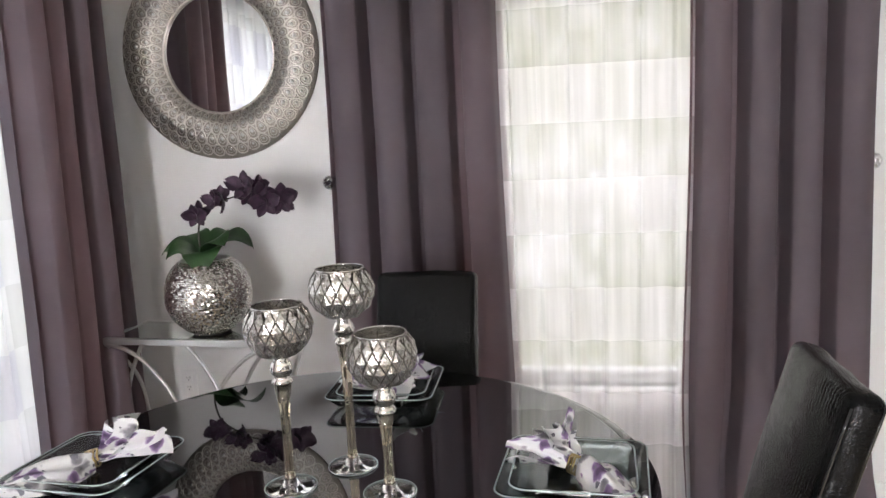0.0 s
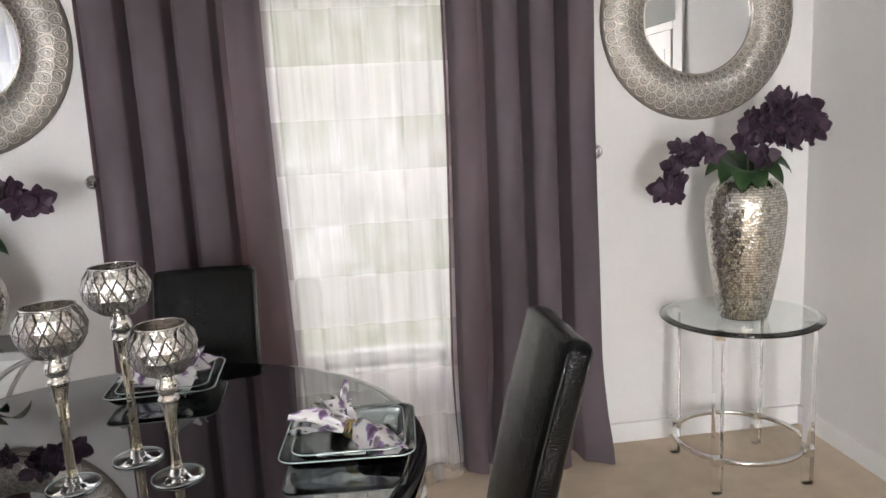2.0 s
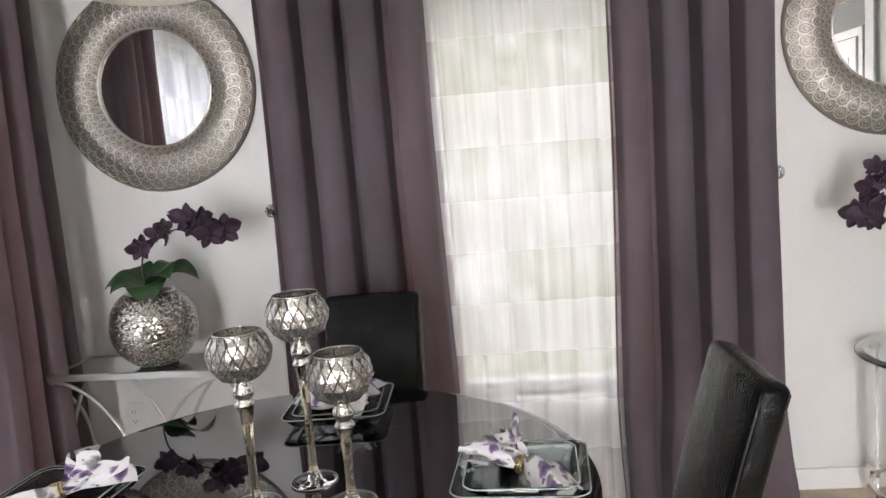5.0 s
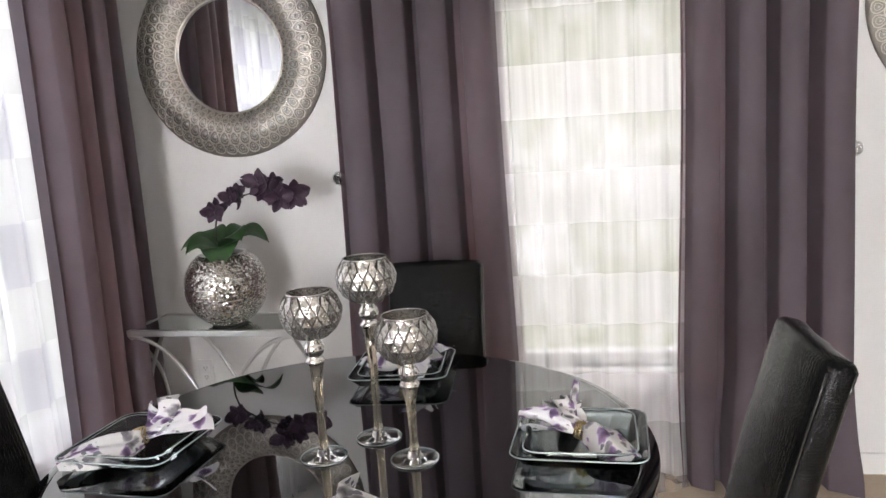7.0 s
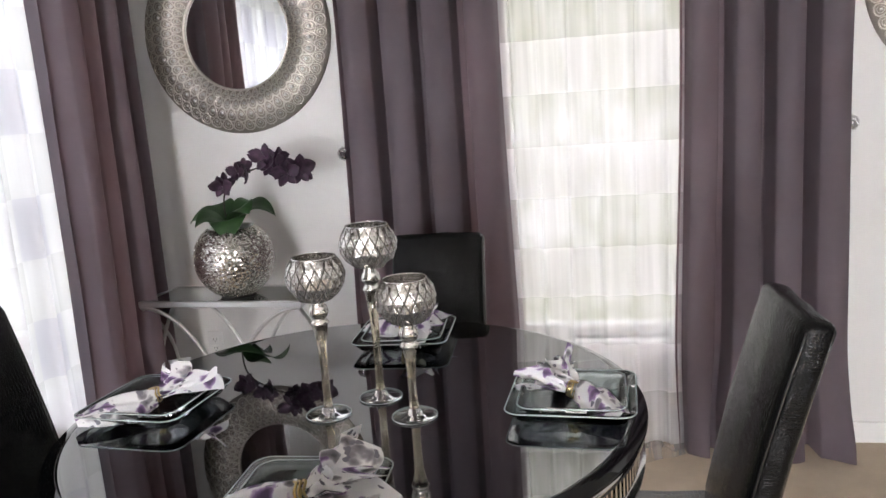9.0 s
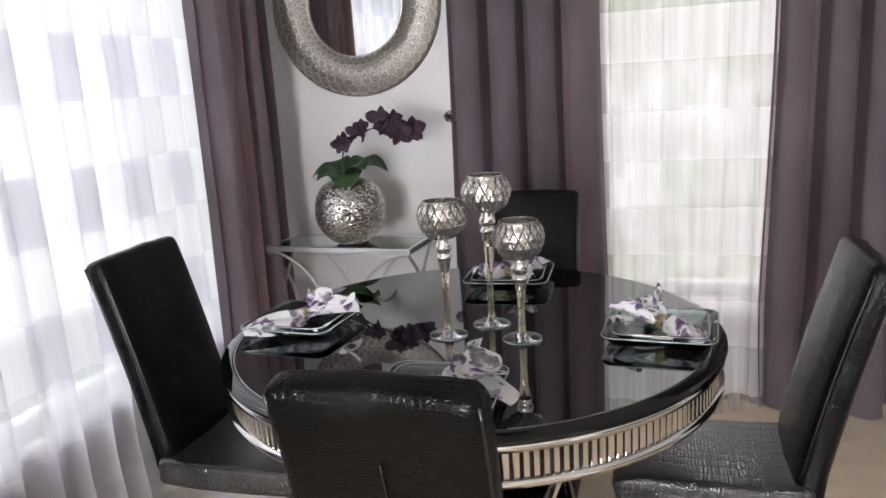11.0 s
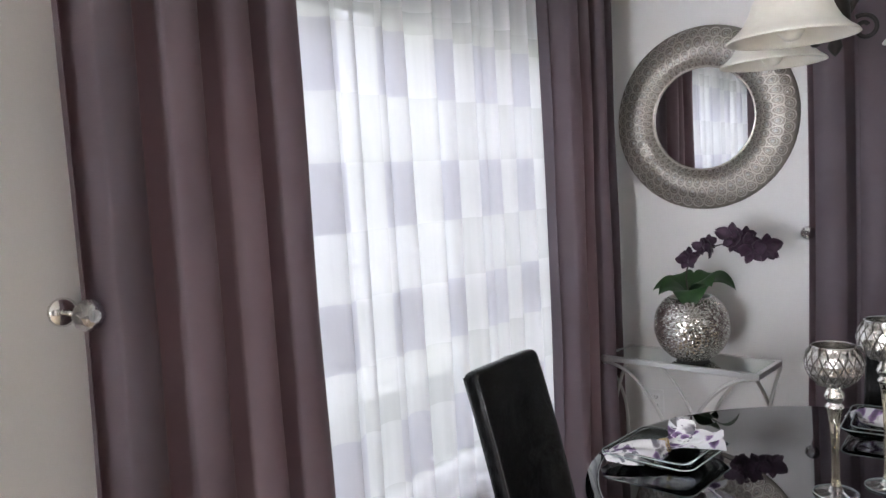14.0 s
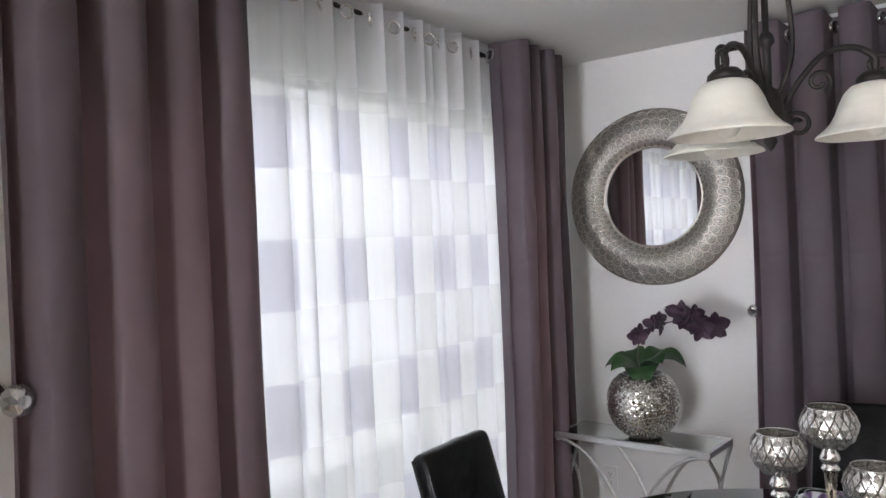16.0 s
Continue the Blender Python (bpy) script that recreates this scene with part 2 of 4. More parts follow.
def add_lathe(bm, profile, n=32, at=(0, 0, 0), closed=False):
    """Turns (radius, height) pairs about z."""
    rings = []
    for r, z in profile:
        if r < 1e-6:
            rings.append([bm.verts.new((at[0], at[1], at[2] + z))])
        else:
            rings.append([bm.verts.new((at[0] + r * math.cos(2 * math.pi * i / n), at[1] + r * math.sin(2 * math.pi * i / n), at[2] + z)) for i in range(n)])
    pairs = list(zip(rings, rings[1:]))
    if closed:
        pairs.append((rings[-1], rings[0]))
    for a, b in pairs:
        for i in range(n):
            j = (i + 1) % n
            if len(a) == 1 and len(b) > 1:
                bm.faces.new((a[0], b[i], b[j]))
            elif len(b) == 1 and len(a) > 1:
                bm.faces.new((a[i], a[j], b[0]))
            elif len(a) > 1:
                bm.faces.new((a[i], a[j], b[j], b[i]))
    return bm


def lathe(profile, n=32, at=(0, 0, 0), closed=False):
    return add_lathe(bmesh.new(), profile, n, at, closed)


def add_tube(bm, pts, radius, n=8, cap=True):
    """A round bar along points; radius may be one number or one a point."""
    pts = [Vector(p) for p in pts]
    rad = [radius] * len(pts) if isinstance(radius, (int, float)) else list(radius)
    rings, side = [], None
    for i, p in enumerate(pts):
        d = (pts[min(i + 1, len(pts) - 1)] - pts[max(i - 1, 0)]).normalized()
        if side is None:
            side = d.orthogonal().normalized()
        side = (side - d * side.dot(d)).normalized()
        up = d.cross(side)
        rings.append([bm.verts.new(p + rad[i] * (math.cos(2 * math.pi * k / n) * side + math.sin(2 * math.pi * k / n) * up)) for k in range(n)])
    for a, b in zip(rings, rings[1:]):
        for k in range(n):
            bm.faces.new((a[k], a[(k + 1) % n], b[(k + 1) % n], b[k]))
    if cap:
        bm.faces.new(rings[0][::-1])
        bm.faces.new(rings[-1])
    return bm


def tube(pts, radius, n=8, cap=True):
    return add_tube(bmesh.new(), pts, radius, n, cap)


def curve_points(ctrl, n=8):
    """Smooth points through control points (Catmull-Rom)."""
    c = [Vector(p) for p in ctrl]
    c = [2 * c[0] - c[1]] + c + [2 * c[-1] - c[-2]]
    out = []
    for i in range(1, len(c) - 2):
        for k in range(n):
            t = k / n
            p0, p1, p2, p3 = c[i - 1:i + 3]
            out.append(0.5 * ((2 * p1) + (p2 - p0) * t + (2 * p0 - 5 * p1 + 4 * p2 - p3) * t * t + (3 * p1 - p0 - 3 * p2 + p3) * t ** 3))
    return out + [c[-2]]


def sheet(name, nu, nv, place, mat, parent=None, label="", uv=None):
    """A grid of cloth: place(a, b) for a, b from 0 to 1; uv(a, b) in metres."""
    verts = [place(i / nu, j / nv) for j in range(nv + 1) for i in range(nu + 1)]
    faces = [(j * (nu + 1) + i, j * (nu + 1) + i + 1, (j + 1) * (nu + 1) + i + 1, (j + 1) * (nu + 1) + i) for j in range(nv) for i in range(nu)]
    mesh = bpy.data.meshes.new(name)
    mesh.from_pydata(verts, [], faces)
    layer = mesh.uv_layers.new(name="UVMap")
    if uv:
        grid = [uv(i / nu, j / nv) for j in range(nv + 1) for i in range(nu + 1)]
    else:
        grid = [(i / nu, j / nv) for j in range(nv + 1) for i in range(nu + 1)]
    for loop in mesh.loops:
        layer.data[loop.index].uv = grid[loop.vertex_index]
    mesh.update()
    return link_mesh(name, mesh, mat, parent, label)


def smoothstep(a, b, x):
    t = min(1, max(0, (x - a) / (b - a)))
    return t * t * (3 - 2 * t)


# ---- shell of the room ----
def structure(name, bm, mat, label):
    return tagged(part(name, bm, mat), label, "", "", "structure")


structure("floor", box(WL - 0.2, WS - 0.2, -0.12, 3.2, WB + 0.2, 0.0), carpet_mat, "beige cut-pile carpet over the whole room")
structure("ceiling", box(WL - 0.2, WS - 0.2, CEIL, 3.2, WB + 0.2, CEIL + 0.12), ceiling_paint, "white textured ceiling")

T = 0.15
# window openings: back x -0.22..0.70, left y 0.42..2.40
BX0, BX1, WZ0, WZ1 = -0.22, 0.70, 0.43, 2.0
LY0, LY1, LZ1 = 0.42, 2.52, 2.29
# added opening further along the same wall, out of view, for more fill light
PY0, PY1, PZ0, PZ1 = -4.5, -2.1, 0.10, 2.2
bm = bmesh.new()
add_box(bm, WL - T, WB, 0, BX0, WB + T, CEIL)
add_box(bm, BX1, WB, 0, 3.2, WB + T, CEIL)
add_box(bm, BX0, WB, 0, BX1, WB + T, WZ0)
add_box(bm, BX0, WB, WZ1, BX1, WB + T, CEIL)
structure("wall_north", bm, wall_paint, "white painted wall with a tall window")
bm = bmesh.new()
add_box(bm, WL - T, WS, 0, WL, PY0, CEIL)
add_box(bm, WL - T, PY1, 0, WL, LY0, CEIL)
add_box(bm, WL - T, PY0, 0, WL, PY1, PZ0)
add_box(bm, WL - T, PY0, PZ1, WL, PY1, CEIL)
add_box(bm, WL - T, LY1, 0, WL, WB, CEIL)
add_box(bm, WL - T, LY0, 0, WL, LY1, WZ0)
add_box(bm, WL - T, LY0, LZ1, WL, LY1, CEIL)
structure("wall_west", bm, wall_paint, "white painted wall with a wide window")
EY = 1.61
structure("wall_east", box(WR, EY, 0, WR + 0.12, WB, CEIL), wall_paint, "white painted wall ending at an open passage")
# added opening in the unseen wall behind the camera, for fill light
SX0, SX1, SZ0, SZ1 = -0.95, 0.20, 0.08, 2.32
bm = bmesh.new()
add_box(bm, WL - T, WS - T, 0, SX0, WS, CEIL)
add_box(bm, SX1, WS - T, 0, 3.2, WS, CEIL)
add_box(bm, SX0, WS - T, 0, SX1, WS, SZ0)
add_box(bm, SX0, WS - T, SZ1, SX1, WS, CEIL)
structure("wall_south", bm, wall_paint, "plain white unseen wall with an added opening for fill light")
# added unseen stub: keeps the south fill light off the west wall
structure("wall_baffle", box(WL, -1.75, 0, -1.02, -1.65, CEIL), wall_paint, "plain white wall stub added out of view as a light baffle")
structure("wall_passage", box(3.05, WS, 0, 3.2, WB, CEIL), dim_passage_paint, "plain passage wall, coloured grey to look dim")
bm = bmesh.new()
add_box(bm, WR - 0.012, EY - 0.018, 0, WR + 0.132, EY + 0.0, 2.06, 0.003)
add_box(bm, WR - 0.018, EY, 0, WR - 0.002, EY + 0.085, 2.06, 0.004)
structure("trim", bm, trim_paint, "white painted casing at the passage")
bm = bmesh.new()
add_box(bm, WR + 0.002, -1.0, 2.06, WR + 0.118, EY - 0.02, CEIL)
structure("header", bm, wall_paint, "white painted wall above the passage")

bm = bmesh.new()
for x0, y0, x1, y1 in ((WL + 0.014, WB - 0.014, WR - 0.014, WB), (WR - 0.014, EY + 0.09, WR, WB), (WL, WS, WL + 0.014, WB)):
    add_box(bm, x0, y0, 0, x1, y1, 0.085, 0.004)
structure("baseboard", bm, trim_paint, "white painted baseboard")

door = tagged(thing("door_1", "white panelled door, closed, at the end of the passage", "door", pose(3.05, -0.62, 0, 0, 0, -90)), kind="structure")
part("leaf", box(0.0, -0.038, 0.008, 0.80, -0.004, 2.03, 0.003), trim_paint, door)
for px in (0.11, 0.44):
    for z0, z1 in ((0.22, 0.95), (1.10, 1.88)):
        part("door_panel", box(px, -0.046, z0, px + 0.25, -0.0385, z1, 0.006), trim_paint, door)
for x0, z0, x1, z1 in ((-0.075, 0.0, -0.006, 2.105), (0.806, 0.0, 0.875, 2.105), (-0.0055, 2.04, 0.8055, 2.105)):
    part("casing", box(x0, -0.022, z0, x1, -0.002, z1, 0.004), trim_paint, door)
part("door_handle", lathe([(0, 0.0), (0.026, 0.0), (0.026, 0.006), (0.010, 0.010), (0.010, 0.032), (0.024, 0.042), (0.026, 0.055), (0.016, 0.066), (0, 0.068)], 20), chrome, door, "round chrome knob", True).matrix_local = pose(0.73, -0.038, 0.98, 90, 0, 0)


def window(name, label, m, w, h, bars):
    """Opening w wide and h tall; local x along the wall, y outwards, z up from the sill."""
    ob = tagged(thing(name, label, "window", m), kind="structure")
    d0, d1 = 0.05, 0.11
    bm = bmesh.new()
    for x0, z0, x1, z1 in ((0, 0, 0.045, h), (w - 0.045, 0, w, h), (0.045, 0, w - 0.045, 0.045), (0.045, h - 0.045, w - 0.045, h)):
        add_box(bm, x0, d0, z0, x1, d1, z1, 0.004)
    part("window_frame", bm, vinyl, ob)
    part("window_sill", box(-0.0, -0.028, -0.022, w + 0.0, 0.05, 0.0, 0.006), trim_paint, ob, "white painted sill board")
    mid = bars[1]
    part("meeting_rail", box(0.045, 0.062, mid - 0.0045, w - 0.045, 0.084, mid + 0.0045, 0.002), milky_mat, ob)
    for k in (bars[0], bars[2]):
        part("muntin", box(0.045, 0.083, k - 0.003, w - 0.045, 0.087, k + 0.003, 0.001), milky_mat, ob)
    for z0, z1 in ((0.045, mid - 0.001), (mid + 0.001, h - 0.045)):
        p = part("pane", box(0.045, 0.075, z0, w - 0.045, 0.079, z1), window_glass, ob)
        p.visible_shadow = False
    return ob


window("window_1", "white vinyl single-hung window behind sheer curtains", pose(BX0, WB, WZ0), BX1 - BX0, WZ1 - WZ0, (0.405, 0.797, 1.178))
window("window_2", "wide white vinyl window behind checked sheers", pose(WL, LY0, WZ0, 0, 0, 90), LY1 - LY0, LZ1 - WZ0, (0.44, 0.84, 1.25))


# ---- raised blind at the head of the wide window ----
def raised_blind():
    ob = thing("window_blind", "white pleated blind drawn up to the head of the window", "blind", pose(WL - 0.03, LY0 + 0.03, 2.055, 0, 0, 90))
    w = LY1 - LY0 - 0.06
    part("head_rail", box(0, -0.012, 0.195, w, 0.012, 0.218, 0.003), vinyl, ob)
    sheet("pleats", 1, 44, lambda a, b: (a * w, 0.011 * (1 if round(b * 44) % 2 else -1), 0.012 + 0.182 * b), pleat_mat, ob, "stacked white pleats")
    part("bottom_rail", box(0, -0.011, 0.0, w, 0.011, 0.0115, 0.003), vinyl, ob)


raised_blind()


# ---- outside: bright garden haze ----
def garden(name, strength, sky_strength, horizon, green, white):
    """Hazy foliage up to the horizon of treetops, open bright sky above it."""
    m = bpy.data.materials.new(name)
    m.use_nodes = True
    nt = m.node_tree
    nt.nodes.remove(nt.nodes["Principled BSDF"])
    c = coords(m)
    big = node(m, "ShaderNodeTexNoise", [(c, "Vector")], Scale=0.8, Detail=6.0, Roughness=0.65)
    small = node(m, "ShaderNodeTexNoise", [(c, "Vector")], Scale=7.0, Detail=5.0, Roughness=0.7)
    both = math_node(m, "ADD", math_node(m, "MULTIPLY", big.outputs[0], 0.55), math_node(m, "MULTIPLY", small.outputs[0], 0.45))
    col = ramp(m, both, (0.40, green), (0.53, tuple(0.5 * (a + b) for a, b in zip(green, white))), (0.61, white))
    z = node(m, "ShaderNodeSeparateXYZ", [(c, "Vector")]).outputs[2]
    edge = math_node(m, "ADD", z, math_node(m, "MULTIPLY", math_node(m, "SUBTRACT", big.outputs[0], 0.5), 2.2))
    up = node(m, "ShaderNodeMapRange", [(edge, "Value")], From_Min=horizon, From_Max=horizon + 1.4)
    mix = node(m, "ShaderNodeMix", [(up.outputs[0], 0), (col, 6)], blend="MIX")
    mix.inputs[7].default_value = (*white, 1)
    power = math_node(m, "ADD", strength, math_node(m, "MULTIPLY", up.outputs[0], sky_strength - strength))
    e = node(m, "ShaderNodeEmission", [(mix.outputs[2], "Color"), (power, "Strength")])
    nt.links.new(e.outputs[0], nt.nodes["Material Output"].inputs["Surface"])
    return m


tagged(part("backdrop", box(-9.0, 6.0, -0.5, 10.0, 6.02, 11.0), garden("garden_north", NORTH, SKY_N, 3.2, (0.25, 0.275, 0.09), (1.0, 0.965, 0.965))), "bright hazy garden foliage beyond the window", "", "", "structure")
tagged(part("backdrop", box(-5.02, -9.0, -0.5, -5.0, 15.0, 11.0), garden("garden_west", WEST, SKY_W, 3.4, (0.70, 0.73, 0.55), (0.97, 0.965, 1.04))), "bright hazy sky and garden beyond the window", "", "", "structure")
# added panel, never in view: its glow fills the room from the south
tagged(part("backdrop", box(SX0 - 0.3, WS - 0.62, SZ0 - 0.3, SX1 + 0.3, WS - 0.6, SZ1 + 0.3), garden("fill_glow_south", FILL_S, FILL_S, 9.0, (0.86, 0.84, 0.84), (1.0, 0.975, 0.985))), "added glowing fill panel beyond the unseen south opening", "", "", "structure")
# second added panel, out of view, brightens the east side
tagged(part("backdrop", box(WL - 0.62, PY0 - 0.3, PZ0 - 0.3, WL - 0.6, PY1 + 0.3, PZ1 + 0.1), garden("fill_glow_west", FILL_W, FILL_W, 9.0, (0.86, 0.85, 0.84), (0.98, 0.975, 1.0))), "added glowing fill panel beyond the unseen west opening", "", "", "structure")
structure("ground", box(-40, -40, -0.6, 40, 40, -0.5), mottled("lawn", (0.05, 0.08, 0.03), (0.10, 0.13, 0.05), 0.9, 2, 60, 0.3), "green lawn outside the windows")


# ---- curtains ----
def drape(name, label, m, width, count, height, seed, grommets=True):
    """A lined drape on grommets: local x along the rod, y towards the room, z up from the floor."""
    rnd = random.Random(seed)
    ob = thing(name, label, "curtain", m, "mauve drapes")
    lam = width / count
    sway = [rnd.uniform(-0.012, 0.012) for _ in range(count + 1)]

    def place(a, b):
        z = 0.012 + b * (height - 0.012)
        low = 1 - b
        k = min(count - 1, int(a * count))
        x = a * width + low * 0.5 * (sway[k] * (1 - (a * count - k)) + sway[k + 1] * (a * count - k)) + 0.055 * smoothstep(0.3, 1.0, low) * (a - 0.5)
        p = a * count - k
        # round columns with narrow valleys between them, each leaning its own way
        deep = 0.165 + 0.014 * math.sin(3 * k + seed)
        lead = 0.08 + 0.03 * math.sin(5 * k + 2 * seed)
        tail = 0.71 + 0.03 * math.sin(7 * k + seed)
        across = (p - 0.5 * (lead + tail + 0.15)) / (0.5 * (tail + 0.15 - lead))
        d = deep * smoothstep(lead, lead + 0.085, p) * (1 - smoothstep(tail + 0.04, tail + 0.15, p)) * (1 - 0.24 * min(1.0, across * across))
        x -= 0.03 * lam * math.sin(2 * math.pi * p)
        d = max(d, 0.075 * smoothstep(0.95, 1.0, a))
        y = d * (0.84 + 0.16 * b) + 0.006 * math.sin(9 * a + 5 * b + seed) * low
        y += 0.004 * math.sin(31 * a + 7 * b) * math.sin(9 * b + seed)
        y += 0.06 * smoothstep(0.91, 1.0, low) * (0.5 + 0.5 * math.sin(17 * a + seed))
        x += 0.03 * smoothstep(0.8, 1.0, low) * math.sin(6 * a + 2 * seed)
        return (x, y, z)

    sheet("cloth", count * 48, 40, place, drape_mat, ob, "", lambda a, b: (a * width * 1.5, b * height))
    if grommets:
        for k in range(count):
            for s in (0.02, 0.98):
                bm = bmesh.new()
                ring = [Vector((0.021 * math.cos(t), 0, 0.021 * math.sin(t))) for t in np.linspace(0, 2 * math.pi, 21)]
                add_tube(bm, ring, 0.0045, 6, False)
                x = (k + s) * lam
                bmesh.ops.transform(bm, matrix=Matrix.Translation((x, 0.03, height - 0.045)) @ Matrix.Rotation(radians(65), 4, "Z"), verts=bm.verts)
                part("grommet", bm, chrome, ob, "chrome grommet ring", True)
    return ob


def sheer(name, label, m, width, count, height, seed, puddle, mat, overlap, deep):
    rnd = random.Random(seed)
    ob = thing(name, label, "sheer curtain", m, "white sheers")
    phase = [rnd.uniform(0.4, 1.6) for _ in range(count)]
    total = sum(phase)
    edges = [0.0]
    for p in phase:
        edges.append(edges[-1] + p / total)
    drop = height + puddle

    def place(a, b):
        k = 0
        while k < count - 1 and a > edges[k + 1]:
            k += 1
        f = (a - edges[k]) / (edges[k + 1] - edges[k])
        wid = edges[k + 1] - edges[k]
        s = b * drop - puddle
        low = 1 - b
        y = deep * math.sin(2 * math.pi * f) * min(1.0, wid * count) + 0.3 * deep * math.sin(23 * a + 3 * b + seed)
        x = a * width + overlap * wid * width * math.sin(2 * math.pi * f + 1.0 + 0.5 * math.sin(2 * b + seed)) + 0.008 * low * math.sin(7 * a + seed)
        z = s
        if s < 0.03:
            run = 0.03 - s
            z = 0.006 + 0.022 * (1 + math.sin(30 * a + 40 * run + seed)) * smoothstep(0, 0.05, run) * (1 - smoothstep(0.5, 1.0, run / (puddle + 0.03)))
            y += run * (0.6 + 0.5 * math.sin(6 * a + seed)) + 0.02
        else:
            y += 0.02 * smoothstep(0.3, 0.03, s)
        return (x, y, max(z, 0.004))

    sheet("cloth", count * 16, 64, place, mat, ob, "", lambda a, b: (a * width * 1.45 + 8.0, b * drop - puddle))
    for k in range(count):
        bm = tube([Vector((0.02 * math.cos(t), 0, 0.02 * math.sin(t))) for t in np.linspace(0, 2 * math.pi, 21)], 0.0045, 6, False)
        x = 0.5 * (edges[k] + edges[k + 1]) * width
        bmesh.ops.transform(bm, matrix=Matrix.Translation((x, 0.0, height - 0.055)) @ Matrix.Rotation(radians(30 if k % 2 else -30), 4, "Z"), verts=bm.verts)
        part("grommet", bm, chrome, ob, "chrome grommet ring", True)
    return ob


ROD = 2.315
# local y towards the room: the back wall is turned half round, the left wall by -90 degrees
drape("curtain", "mauve velvet drape hanging in deep folds beside the window", pose(-0.065, WB - 0.040, 0, 0, 0, 180), 0.63, 4, 2.36, 1)
drape("curtain", "mauve velvet drape held back by a crystal knob", pose(1.115, WB - 0.040, 0, 0, 0, 180), 0.56, 4, 2.36, 2)
drape("curtain", "wide mauve velvet drape backlit with a reddish glow", pose(WL + 0.040, 0.850, 0, 0, 0, -90), 0.575, 4, 2.36, 3)
drape("curtain", "narrow mauve velvet drape in the corner", pose(WL + 0.040, 2.61, 0, 0, 0, -90), 0.445, 4, 2.36, 4)
sheer("sheer_curtain", "white checked sheer curtain trailing on the carpet", pose(0.645, WB - 0.07, 0, 0, 0, 180), 0.80, 8, 2.35, 5, 0.13, sheer_soft, 0.11, 0.010)
sheer("sheer_curtain", "white checked sheer curtain glowing with daylight", pose(WL + 0.068, 2.24, 0, 0, 0, -90), 1.46, 13, 2.35, 6, 0.38, sheer_mat, 0.15, 0.022)


def rod(m, length, label):
    ob = thing("curtain_rod", label, "curtain rod", m)
    part("pole", tube([(0, 0, 0), (length, 0, 0)], 0.0125, 14), dark_bronze, ob, "", True)
    for x, s in ((0, -1), (length, 1)):
        bm = lathe([(0.0, 0.05), (0.012, 0.048), (0.022, 0.038), (0.026, 0.026), (0.022, 0.012), (0.012, 0.004), (0.014, 0.0), (0.014, -0.006), (0.0, -0.006)], 18)
        bmesh.ops.transform(bm, matrix=Matrix.Translation((x, 0, 0)) @ Matrix.Rotation(radians(90 * s), 4, "Y"), verts=bm.verts)
        part("finial", bm, dark_bronze, ob, "turned ball finial", True)
        part("bracket", box(x - s * 0.05 - 0.006, -0.034, -0.012, x - s * 0.05 + 0.006, 0.0, -0.0125 + 0.03, 0.002), dark_bronze, ob)
    return ob


rod(pose(1.22, WB - 0.036, ROD, 0, 0, 180), 2.0, "dark bronze curtain rod with ball finials")
rod(pose(WL + 0.036, 2.70, ROD, 0, 0, -90), 2.45, "dark bronze curtain rod with ball finials")


